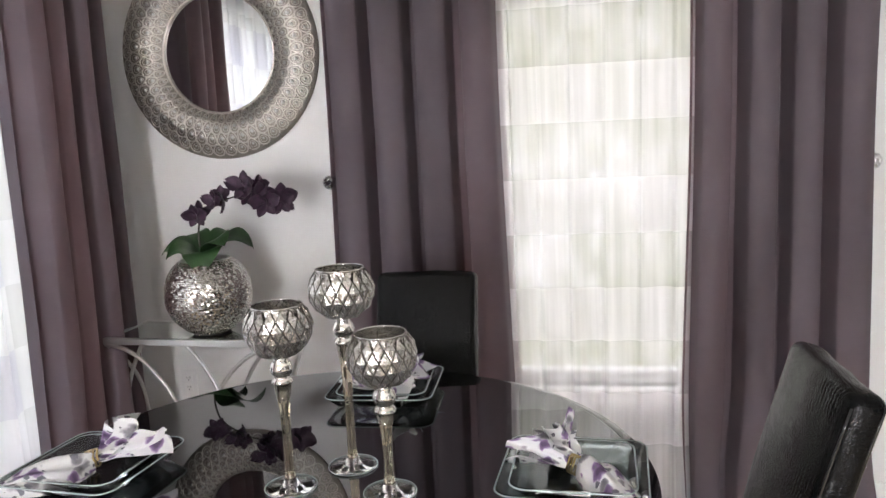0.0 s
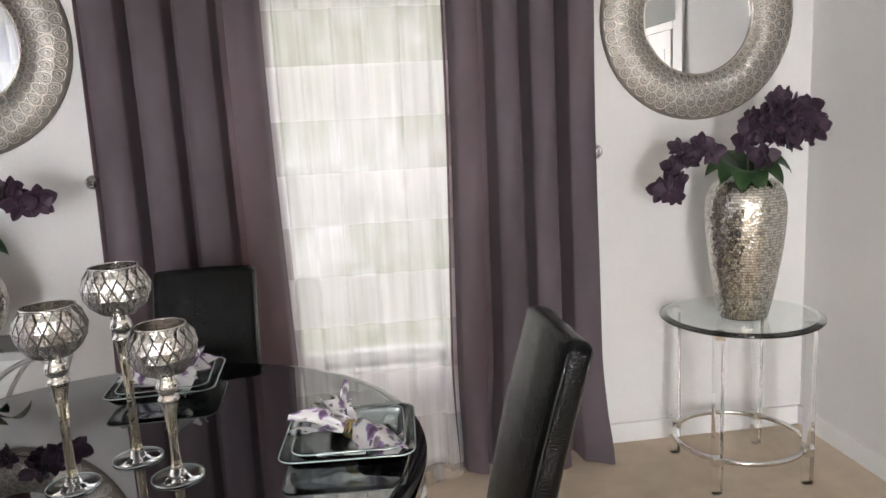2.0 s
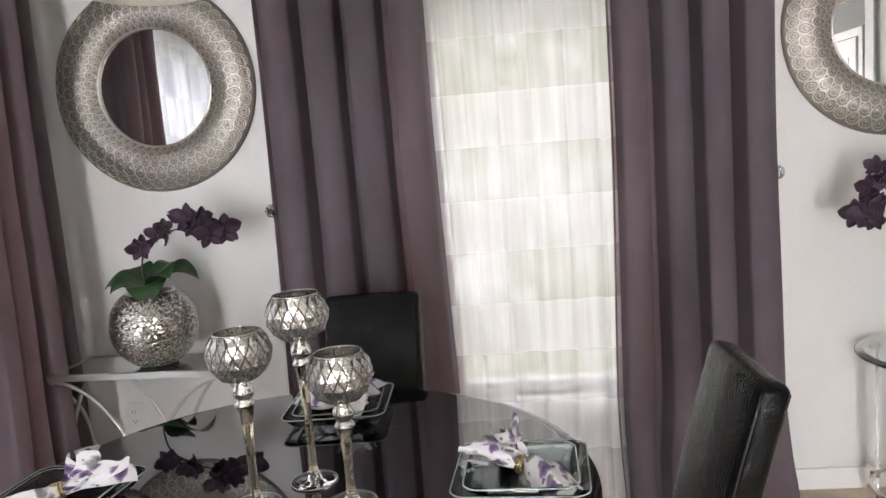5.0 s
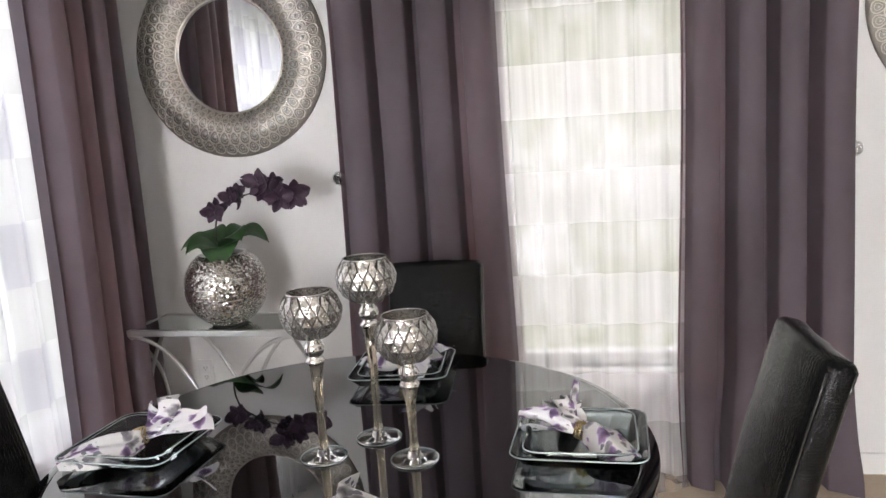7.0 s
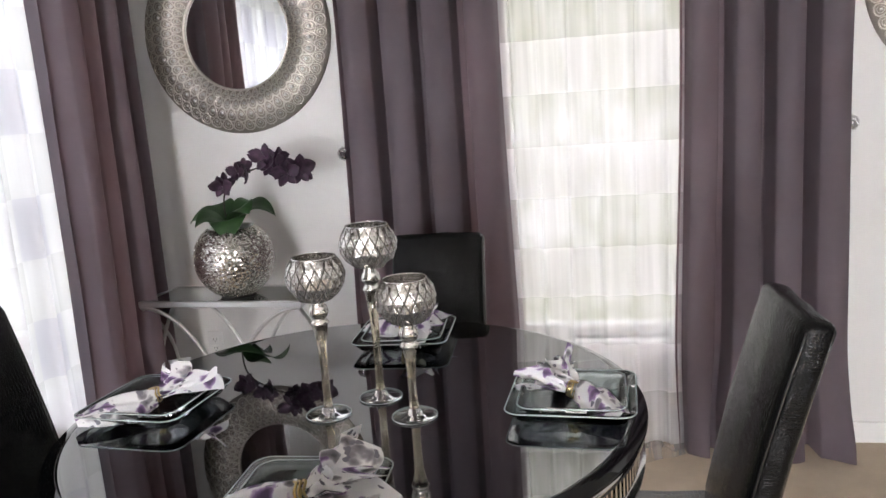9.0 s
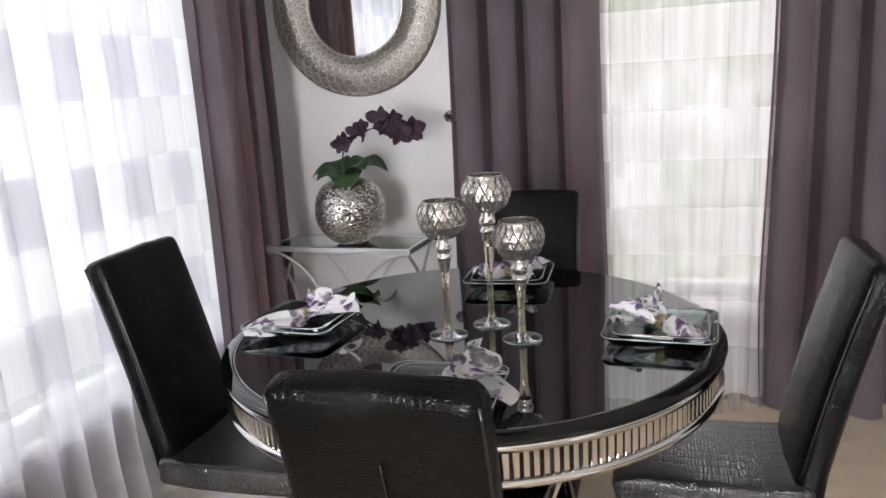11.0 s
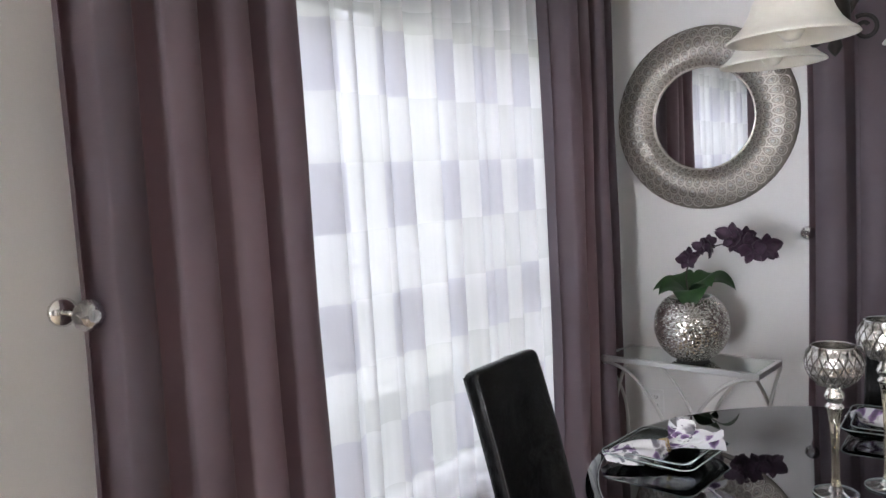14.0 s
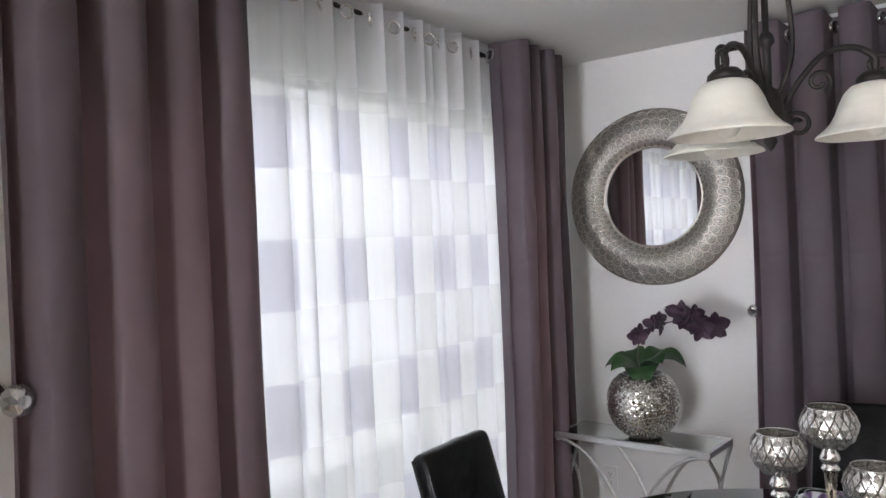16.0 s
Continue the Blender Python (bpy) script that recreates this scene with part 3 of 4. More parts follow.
# ---- dining table ----
def dining_table():
    ob = thing("dining_table", "round dining table with black glass top and mirrored fluted apron", "table", pose(TC[0], TC[1], 0))
    R = 0.605
    part("tabletop", lathe([(0, TOP - 0.018), (R - 0.029, TOP - 0.018), (R - 0.029, TOP - 0.0006), (R - 0.0296, TOP), (R - 0.034, TOP), (0, TOP)], 160), black_glass_mat, ob, "polished black glass with a bevelled edge", True)
    part("bevelled_edge", lathe([(R - 0.0285, TOP - 0.018), (R - 0.004, TOP - 0.018), (R, TOP - 0.0145), (R - 0.0005, TOP - 0.0105), (R - 0.002, TOP - 0.0095), (R - 0.027, TOP - 0.0008), (R - 0.0285, TOP - 0.0006)], 160, closed=True), edge_black, ob, "black bevelled glass edge", True)
    part("upper_band", lathe([(R - 0.05, TOP - 0.019), (R - 0.004, TOP - 0.019), (R - 0.004, TOP - 0.033), (R - 0.05, TOP - 0.033)], 128, closed=True), chrome, ob, "", True)
    part("apron", lathe([(0, TOP - 0.034), (R - 0.026, TOP - 0.034), (R - 0.026, TOP - 0.092), (0, TOP - 0.092)], 128), slat_gap, ob)
    part("lower_band", lathe([(R - 0.05, TOP - 0.093), (R - 0.006, TOP - 0.093), (R - 0.006, TOP - 0.103), (R - 0.05, TOP - 0.103)], 128, closed=True), chrome, ob, "", True)
    n = 200
    mesh = None
    for k in range(n):
        a = 2 * math.pi * k / n
        if mesh is None:
            s = part("slat", box(-0.0068, -0.006, -0.0285, 0.0068, 0.006, 0.0285, 0.002, 1), slat_mirror, ob)
            mesh = s.data
        else:
            s = new("slat", mesh)
            s.parent = ob
        s.matrix_local = Matrix.Translation(((R - 0.022) * math.sin(a), -(R - 0.022) * math.cos(a), TOP - 0.063)) @ Matrix.Rotation(a, 4, "Z")
    part("column", lathe([(0, 0.04), (0.16, 0.04), (0.16, 0.07), (0.07, 0.09), (0.06, 0.3), (0.08, 0.55), (0.2, 0.66), (0.2, TOP - 0.1), (0, TOP - 0.1)], 40), chrome, ob, "", True)
    for k in range(4):
        a = radians(45 + 90 * k)
        c, s = math.cos(a), math.sin(a)
        part("brace", tube([(0.42 * c, 0.42 * s, TOP - 0.11), (0.26 * c, 0.26 * s, 0.35), (0.36 * c, 0.36 * s, 0.012)], 0.012, 8), chrome, ob, "thin chrome brace", True)
    part("base_plate", lathe([(0, 0.0), (0.38, 0.0), (0.385, 0.008), (0.37, 0.03), (0, 0.04)], 64), black_glass_mat, ob)
    return ob


dining_table()


# ---- Z-shaped chairs ----
def slab(path, thick, width, round_=0.02, inset=0.0):
    """A padded band: follows (x, z) points, with a thickness and a width along y."""
    pts = [Vector((p[0], 0, p[1])) for p in path]
    bm = bmesh.new()
    left, right = [], []
    for i, p in enumerate(pts):
        d = (pts[min(i + 1, len(pts) - 1)] - pts[max(i - 1, 0)]).normalized()
        nrm = Vector((-d.z, 0, d.x))
        left.append(p + nrm * thick / 2)
        right.append(p - nrm * thick / 2)
    loop = left + right[::-1]
    a = [bm.verts.new((v.x, -width / 2, v.z)) for v in loop]
    b = [bm.verts.new((v.x, width / 2, v.z)) for v in loop]
    bm.faces.new(a)
    bm.faces.new(b[::-1])
    n = len(loop)
    for i in range(n):
        bm.faces.new((a[i], b[i], b[(i + 1) % n], a[(i + 1) % n]))
    bmesh.ops.recalc_face_normals(bm, faces=bm.faces)
    sharp = [e for e in bm.edges if e.is_manifold and e.calc_face_angle(0) > radians(50)]
    bmesh.ops.bevel(bm, geom=sharp, offset=round_, segments=4, affect="EDGES", profile=0.5)
    return bm


def z_chair():
    ob = thing("dining_chair", "black crocodile-embossed leather dining chair with a Z-shaped frame", "chair", None, "chairs round the table")
    back = [(-0.195, 0.44), (-0.205, 0.52), (-0.225, 0.62), (-0.255, 0.75), (-0.29, 0.885), (-0.323, 1.0)]
    bm = slab(back, 0.062, 0.314, 0.022)
    bmesh.ops.subdivide_edges(bm, edges=[e for e in bm.edges if e.calc_length() > 0.2], cuts=7, use_grid_fill=True)
    for v in bm.verts:
        v.co.x += 0.008 * math.cos(v.co.y * 9) - 0.008 + 0.0025 * noise.noise(v.co * 14)
        if v.co.z > 0.95:
            v.co.z += 0.007 * math.cos(v.co.y * 8.5) + 0.003 * noise.noise(v.co * 20)
    part("backrest", bm, leather_mat, ob, "", True)
    bm = slab([(-0.215, 0.455), (-0.1, 0.448), (0.05, 0.45), (0.15, 0.455), (0.215, 0.44)], 0.075, 0.35, 0.02)
    part("seat", bm, seat_leather, ob, "padded seat with a raised scale pattern", True)
    part("diagonal_support", slab([(0.19, 0.42), (0.02, 0.235), (-0.16, 0.05)], 0.055, 0.33, 0.012), leather_mat, ob, "", True)
    part("base", slab([(-0.19, 0.028), (0.0, 0.026), (0.2, 0.026)], 0.05, 0.36, 0.012), leather_mat, ob, "", True)
    seam = [(p[0] - 0.0335, 0.0, p[1] - 0.005) for p in back[:5]]
    part("seam", tube(curve_points(seam, 4), 0.0016, 6), thread_mat, ob, "stitched seam down the rear panel", True)
    for s in (-1, 1):
        for off in (0.026, -0.028):
            edge = [(p[0] + off * 0.86, s * 0.1515, p[1] - 0.016) for p in back[1:]]
            part("edge_piping", tube(curve_points(edge, 3), 0.0030, 6), thread_mat, ob, "glossy rolled edge", True)
    return ob


chair = z_chair()
chair.matrix_world = pose(-0.865, 1.285, 0, 0, 0, 0)
copy_thing(chair, pose(0.265, 1.435, 0, 0, 0, 180) @ Matrix.Diagonal((1, 1, 0.968, 1)))
copy_thing(chair, pose(-0.287, 2.05, 0, 0, 0, -90) @ Matrix.Diagonal((1, 1, 0.962, 1)))
copy_thing(chair, pose(-0.215, 0.855, 0, 0, 0, 90))


# ---- small materials ----
def mosaic(name, tint, tile_u, tile_v, slant, rough):
    """Little mirror tiles laid in rows, each tilted its own way."""
    m = material(name, tint, rough, 1.0)
    nt = m.node_tree
    c = coords(m, "UV")
    sep = node(m, "ShaderNodeSeparateXYZ", [(c, "Vector")])
    v = math_node(m, "DIVIDE", sep.outputs[1], tile_v)
    rv = math_node(m, "FLOOR", v)
    shift = math_node(m, "MULTIPLY", math_node(m, "MODULO", rv, 3.0), 0.37)
    u = math_node(m, "ADD", math_node(m, "DIVIDE", sep.outputs[0], tile_u), shift)
    ru = math_node(m, "FLOOR", u)
    cell = node(m, "ShaderNodeCombineXYZ", [(ru, 0), (rv, 1)])
    rnd = node(m, "ShaderNodeTexWhiteNoise", [(cell.outputs[0], "Vector")])
    rgb = node(m, "ShaderNodeSeparateColor", [(rnd.outputs["Color"], 0)])
    fu = math_node(m, "SUBTRACT", math_node(m, "FRACT", u), 0.5)
    fv = math_node(m, "SUBTRACT", math_node(m, "FRACT", v), 0.5)
    tilt = math_node(m, "ADD", math_node(m, "MULTIPLY", fu, math_node(m, "SUBTRACT", rgb.outputs[0], 0.5)), math_node(m, "MULTIPLY", fv, math_node(m, "SUBTRACT", rgb.outputs[1], 0.5)))
    gap = math_node(m, "MAXIMUM", math_node(m, "ABSOLUTE", fu), math_node(m, "ABSOLUTE", fv))
    groove = math_node(m, "GREATER_THAN", gap, 0.43)
    h = math_node(m, "SUBTRACT", math_node(m, "MULTIPLY", tilt, slant), math_node(m, "MULTIPLY", groove, 0.3))
    bump(m, h, 0.95, 0.0042)
    shade = ramp(m, rgb.outputs[2], (0.0, tuple(t * 0.55 for t in tint)), (0.5, tint), (1.0, tuple(min(1, t * 1.3) for t in tint)))
    mix = node(m, "ShaderNodeMix", [(groove, 0)], blend="MIX")
    nt.links.new(shade, mix.inputs[6])
    mix.inputs[7].default_value = (0.30, 0.28, 0.24, 1)
    nt.links.new(mix.outputs[2], bsdf(m).inputs["Base Color"])
    return m


mosaic_round = mosaic("mosaic_crackle", (0.84, 0.80, 0.74), 0.0076, 0.0062, 1.1, 0.22)
mosaic_tall = mosaic("mosaic_champagne", (0.84, 0.805, 0.725), 0.0090, 0.0098, 0.55, 0.25)


def mercury(name):
    m = material(name, (0.72, 0.70, 0.67), 0.14, 0.9)
    c = coords(m)
    n = node(m, "ShaderNodeTexNoise", [(c, "Vector")], Scale=230.0, Detail=4.0, Roughness=0.75)
    col = ramp(m, n.outputs[0], (0.38, (0.20, 0.18, 0.155)), (0.47, (0.74, 0.715, 0.68)), (0.60, (0.98, 0.97, 0.95)))
    m.node_tree.links.new(col, bsdf(m).inputs["Base Color"])
    bump(m, n.outputs[0], 0.5, 0.0018)
    return m


mercury_mat = mercury("mercury_glass")
silvered = metal("silvered_glass", (0.92, 0.90, 0.87), 0.07, 0.1)
# dark grey for the lines between the cut diamonds
groove_mat = material("dark_line", (0.09, 0.08, 0.07), 0.4, 0.7)
stem_gold = material("gilded_glass", (0.97, 0.90, 0.74), 0.02, 0.12, Transmission_Weight=1.0, IOR=1.42)


def petal_material():
    m = material("plum_petal", (0.03, 0.011, 0.028), 0.55)
    c = coords(m)
    n = node(m, "ShaderNodeTexNoise", [(c, "Vector")], Scale=60.0, Detail=4.0)
    col = ramp(m, n.outputs[0], (0.3, (0.015, 0.0055, 0.016)), (0.7, (0.052, 0.018, 0.046)))
    m.node_tree.links.new(col, bsdf(m).inputs["Base Color"])
    bsdf(m).inputs["Sheen Weight"].default_value = 0.15
    bump(m, n.outputs[0], 0.2, 0.003)
    return m


petal_mat = petal_material()
leaf_mat = mottled("orchid_leaf", (0.012, 0.035, 0.012), (0.035, 0.085, 0.025), 0.38, 18, 200, 0.15)
stalk_mat = mottled("orchid_stalk", (0.03, 0.03, 0.025), (0.06, 0.05, 0.04), 0.6, 40, 300, 0.2)


def floral():
    m = material("floral_cotton", (0.8, 0.78, 0.8), 0.85)
    c = coords(m, "UV")
    warp = node(m, "ShaderNodeTexNoise", [(c, "Vector")], Scale=18.0, Detail=3.0)
    off = node(m, "ShaderNodeMix", [(c, 6), (warp.outputs["Color"], 7)], blend="LINEAR_LIGHT")
    off.inputs[0].default_value = 0.035
    big = node(m, "ShaderNodeTexVoronoi", [(off.outputs[2], "Vector")], Scale=28.0)
    tiny = node(m, "ShaderNodeTexVoronoi", [(off.outputs[2], "Vector")], Scale=44.0)
    n = node(m, "ShaderNodeTexNoise", [(c, "Vector")], Scale=70.0, Detail=3.0)
    bloom = ramp(m, big.outputs["Distance"], (0.18, (0.08, 0.045, 0.11)), (0.36, (0.22, 0.13, 0.29)), (0.43, (0.45, 0.35, 0.52)), (0.49, (0.74, 0.73, 0.76)))
    sprig = math_node(m, "LESS_THAN", math_node(m, "ADD", tiny.outputs["Distance"], math_node(m, "MULTIPLY", n.outputs[0], 0.25)), 0.40)
    pick = node(m, "ShaderNodeSeparateColor", [(tiny.outputs["Color"], 0)])
    sprig = math_node(m, "MULTIPLY", sprig, math_node(m, "GREATER_THAN", pick.outputs[0], 0.36))
    tint = node(m, "ShaderNodeSeparateColor", [(big.outputs["Color"], 0)])
    sat = math_node(m, "ADD", 0.15, math_node(m, "MULTIPLY", math_node(m, "GREATER_THAN", tint.outputs[0], 0.45), 0.75))
    bloom = node(m, "ShaderNodeHueSaturation", [(bloom, "Color"), (sat, "Saturation")]).outputs[0]
    mix = node(m, "ShaderNodeMix", [(sprig, 0), (bloom, 6)], blend="MIX")
    mix.inputs[7].default_value = (0.17, 0.165, 0.20, 1)
    m.node_tree.links.new(mix.outputs[2], bsdf(m).inputs["Base Color"])
    weave = node(m, "ShaderNodeTexNoise", [(c, "Vector")], Scale=900.0)
    bump(m, weave.outputs[0], 0.2, 0.002)
    return m


floral_mat = floral()
# partly diffuse and pale: highlights of a clear rim put into the colour
rim_glass = material("bright_rim_glass", (0.86, 0.97, 0.98), 0.12, 0.0, Transmission_Weight=0.55, IOR=1.5)
gold = metal("gold_wire", (0.55, 0.42, 0.2), 0.25)


# ---- round mirrors ----
def round_mirror(x, z, label):
    """Local x across, y out of the wall towards the room, z up; origin on the wall."""
    R, r = 0.392, 0.222
    ob = thing("wall_mirror", label, "mirror", pose(x, WB, z, 0, 0, 180), "round silver mirrors")

    def stand(bm):
        bmesh.ops.transform(bm, matrix=Matrix.Rotation(radians(-90), 4, "X"), verts=bm.verts)
        return bm

    def height(q):
        t = (q - r) / (R - r)
        return 0.016 + 0.034 * math.sin(math.pi * min(1, max(0, t)) ** 0.85)

    prof = [(r - 0.004, 0.002), (r - 0.004, 0.018)] + [(r + (R - r) * k / 14, height(r + (R - r) * k / 14)) for k in range(15)] + [(R + 0.003, 0.010), (R, 0.002)]
    part("frame", stand(lathe(prof, 112, closed=True)), frame_silver, ob, "embossed antique silver ring", True)
    part("mirror_glass", stand(lathe([(0, 0.004), (r - 0.005, 0.004), (r - 0.005, 0.011), (0, 0.011)], 96)), mirror_glass, ob, "clear silvered glass")
    part("inner_bead", stand(tube([(r * math.cos(t), r * math.sin(t), 0.019) for t in np.linspace(0, 2 * math.pi, 121)], 0.0042, 8, False)), relief_silver, ob, "", True)
    # rows of embossed ogee loops, a domed eye with a stud in each
    rows = ((0.2445, 0.0125, 0.0175, 0.0, 0.0030), (0.279, 0.0160, 0.0235, 0.5, 0.0046), (0.321, 0.0190, 0.0270, 0.0, 0.0052), (0.3615, 0.0205, 0.0210, 0.5, 0.0034))
    n = 48
    bm = bmesh.new()
    studs = bmesh.new()
    for rad, half_t, half_r, off, stud in rows:
        for k in range(n):
            a = 2 * math.pi * (k + off) / n
            for shrink, thick, lift in ((1.0, 0.0027, 0.0030), (0.56, 0.0013, 0.0018)):
                loop = []
                for j in range(13):
                    t = 2 * math.pi * j / 12
                    dr = half_r * shrink * math.cos(t)
                    dt = half_t * shrink * math.sin(t) * (1.0 + 0.28 * math.cos(t))
                    q = min(R - 0.002, rad + dr)
                    ang = a + dt / rad
                    loop.append((q * math.cos(ang), q * math.sin(ang), height(q) + lift))
                add_tube(bm, loop, thick, 5, False)
            sr = rad - 0.12 * half_r
            add_lathe(studs, [(stud * 1.5, -0.001), (stud * 1.25, 0.0022), (stud * 0.7, 0.0045), (0, 0.0056)], 8, (sr * math.cos(a), sr * math.sin(a), height(sr) - 0.0008))
    part("relief", stand(bm), relief_silver, ob, "looped peacock-eye embossing", True)["kind"] = "stuff"
    part("studs", stand(studs), silver_paint, ob, "small polished studs", True)["kind"] = "stuff"
    return ob


round_mirror(-1.137, 1.727, "round mirror in a wide embossed silver frame above a console")
round_mirror(1.572, 1.727, "round mirror in a wide embossed silver frame above a side table")


# ---- crystal holdbacks ----
def holdback(m, label):
    """Local z out of the wall."""
    ob = thing("curtain_holdback", label, "holdback", m, "crystal holdbacks")
    part("rosette", lathe([(0, 0), (0.026, 0), (0.026, 0.004), (0.02, 0.009), (0.008, 0.012), (0, 0.012)], 24), chrome, ob, "", True)
    part("post", lathe([(0, 0.0125), (0.006, 0.0125), (0.0055, 0.04), (0.0055, 0.065), (0.009, 0.077), (0.011, 0.080), (0, 0.080)], 16), chrome, ob, "", True)
    bm = bmesh.new()
    rings = ((0.010, 0.0805), (0.021, 0.087), (0.0275, 0.099), (0.0275, 0.109), (0.021, 0.121), (0.011, 0.127))
    n = 10
    loops = []
    for i, (q, z) in enumerate(rings):
        loops.append([bm.verts.new((q * math.cos(2 * math.pi * (k + 0.5 * (i % 2)) / n), q * math.sin(2 * math.pi * (k + 0.5 * (i % 2)) / n), z)) for k in range(n)])
    for i, (a, b) in enumerate(zip(loops, loops[1:])):
        for k in range(n):
            j = (k + 1) % n
            if i % 2 == 0:
                bm.faces.new((a[k], a[j], b[k]))
                bm.faces.new((a[j], b[j], b[k]))
            else:
                bm.faces.new((a[k], b[j], b[k]))
                bm.faces.new((a[k], a[j], b[j]))
    bm.faces.new(loops[0][::-1])
    bm.faces.new(loops[-1])
    part("ball", bm, crystal, ob, "faceted cut crystal ball")
    part("ball_backing", lathe([(0, 0.0802), (0.008, 0.0802), (0.009, 0.0835), (0, 0.0835)], 12), chrome, ob)
    return ob


holdback(pose(-0.705, WB, 1.231, 90, 0, 0), "crystal curtain holdback on a chrome post")
holdback(pose(1.122, WB, 1.235, 90, 0, 0), "crystal curtain holdback on a chrome post")
holdback(pose(WL, 0.273, 1.292, 90, 0, 90) @ Matrix.Diagonal((1.2, 1.2, 1.12, 1)), "crystal curtain holdback with chrome rosette")


# ---- wall outlet ----
def outlet(m):
    ob = thing("wall_outlet", "white duplex outlet low on the wall", "outlet", m)
    iv = mottled("ivory_plastic", (0.70, 0.695, 0.69), (0.76, 0.755, 0.75), 0.4, 30, 200, 0.0)
    part("cover_plate", box(-0.035, -0.006, -0.057, 0.035, 0.0, 0.057, 0.003), iv, ob)
    for z in (-0.02, 0.02):
        face = part("receptacle", box(-0.016, -0.009, z - 0.014, 0.016, -0.0062, z + 0.014, 0.001), iv, ob)
        bm = bmesh.new()
        add_box(bm, -0.0075, -0.0096, z - 0.002, -0.0055, -0.0092, z + 0.007)
        add_box(bm, 0.0055, -0.0096, z - 0.002, 0.0075, -0.0092, z + 0.007)
        add_box(bm, -0.002, -0.0096, z - 0.010, 0.002, -0.0092, z - 0.006)
        part("slots", bm, slat_gap, face)


outlet(pose(-1.40, WB, 0.43))


# ---- console with arched legs ----
def console():
    W, D, H = 0.66, 0.25, 0.745
    ob = thing("console_table", "silver metal console with glass top and crossed arched legs", "console table", pose(-1.11, 2.50, 0, 0, 0, -4))
    bm = bmesh.new()
    for x0, y0, x1, y1 in ((-W / 2, -D / 2, W / 2, -D / 2 + 0.018), (-W / 2, D / 2 - 0.018, W / 2, D / 2), (-W / 2, -D / 2 + 0.018, -W / 2 + 0.018, D / 2 - 0.018), (W / 2 - 0.018, -D / 2 + 0.018, W / 2, D / 2 - 0.018)):
        add_box(bm, x0, y0, H - 0.022, x1, y1, H, 0.002)
    part("top_frame", bm, silver_paint, ob)
    part("glass_top", box(-W / 2 + 0.019, -D / 2 + 0.019, H - 0.010, W / 2 - 0.019, D / 2 - 0.019, H - 0.003), metal("mirrored_glass", (0.70, 0.74, 0.72), 0.05), ob, "mirrored glass shelf")
    for sy in (-1, 1):
        for sx in (-1, 1):
            y = sy * (D / 2 - 0.009)
            a = W / 2 + 0.035
            arc = [(sx * (W / 2 - 0.01) - sx * a * math.sin(t), y + 0.005 * sx, (H - 0.03) * math.cos(t) + 0.006) for t in np.linspace(0, math.pi / 2, 26)]
            part("arch", tube(arc, 0.0072, 8), silver_paint, ob, "arched silver rod", True)
            leg = curve_points([(sx * (W / 2 - 0.009), y, H - 0.022), (sx * (W / 2 - 0.011), y * 0.1, H - 0.125), (sx * (W / 2 - 0.012), -y * 0.45, 0.50), (sx * (W / 2 - 0.012), -y * 0.66, 0.28), (sx * (W / 2 - 0.012), -y * 0.72, 0.0)], 7)
            leg = [(p.x + 0.005 * sy, p.y, p.z) for p in leg]
            part("leg", tube(leg, 0.0072, 8), silver_paint, ob, "curved silver rod leg", True)
    return ob


console()


# ---- vases ----
def vase(name, label, m, profile, mat, n=72):
    ob = thing(name, label, "vase", m)
    pts = [(p.x, p.z) for p in curve_points([(a, 0, b) for a, b in profile], 8)]
    arc = [0.0]
    for a, b in zip(pts, pts[1:]):
        arc.append(arc[-1] + math.hypot(b[0] - a[0], b[1] - a[1]))
    rows = len(pts) - 1
    big = max(p[0] for p in pts)

    def place(a, b):
        q, z = pts[round(b * rows)]
        t = 2 * math.pi * a
        return (q * math.cos(t), q * math.sin(t), z)

    sheet("body", n, rows, place, mat, ob, "small mirror mosaic tiles", lambda a, b: (a * 2 * math.pi * big, arc[round(b * rows)]))
    top = pts[-1]
    part("lip", lathe([(top[0] - 0.006, top[1] - 0.02), (top[0] - 0.006, top[1]), (top[0] + 0.002, top[1] + 0.003), (top[0] + 0.003, top[1] - 0.004), (top[0] - 0.001, top[1] - 0.02)], 40, closed=True), silver_paint, ob, "", True)
    part("foot_ring", lathe([(0, 0.0), (pts[0][0] * 0.98, 0.0), (pts[0][0] * 1.0, 0.004), (0, 0.004)], 40), slat_gap, ob)
    part("filling", lathe([(0, top[1] - 0.012), (top[0] - 0.0065, top[1] - 0.014)], 30), mottled("dark_moss", (0.01, 0.012, 0.006), (0.03, 0.04, 0.015), 0.9, 60, 300, 0.8), ob)
    return ob


CON_Z = 0.746
vase("round_vase", "round silver crackle mosaic vase standing on the console", pose(-1.085, 2.49, CON_Z), [(0.066, 0.004), (0.092, 0.02), (0.126, 0.058), (0.145, 0.105), (0.147, 0.148), (0.138, 0.194), (0.115, 0.232), (0.092, 0.252), (0.080, 0.256)], mosaic_round)
SIDE_Z = 0.617
SX, SY = 1.598, 2.535
vase("tall_vase", "tall champagne silver mosaic vase on the glass side table", pose(SX - 0.005, SY - 0.03, SIDE_Z), [(0.084, 0.004), (0.091, 0.03), (0.111, 0.13), (0.129, 0.25), (0.139, 0.36), (0.139, 0.415), (0.128, 0.462), (0.104, 0.496), (0.074, 0.506)], mosaic_tall)


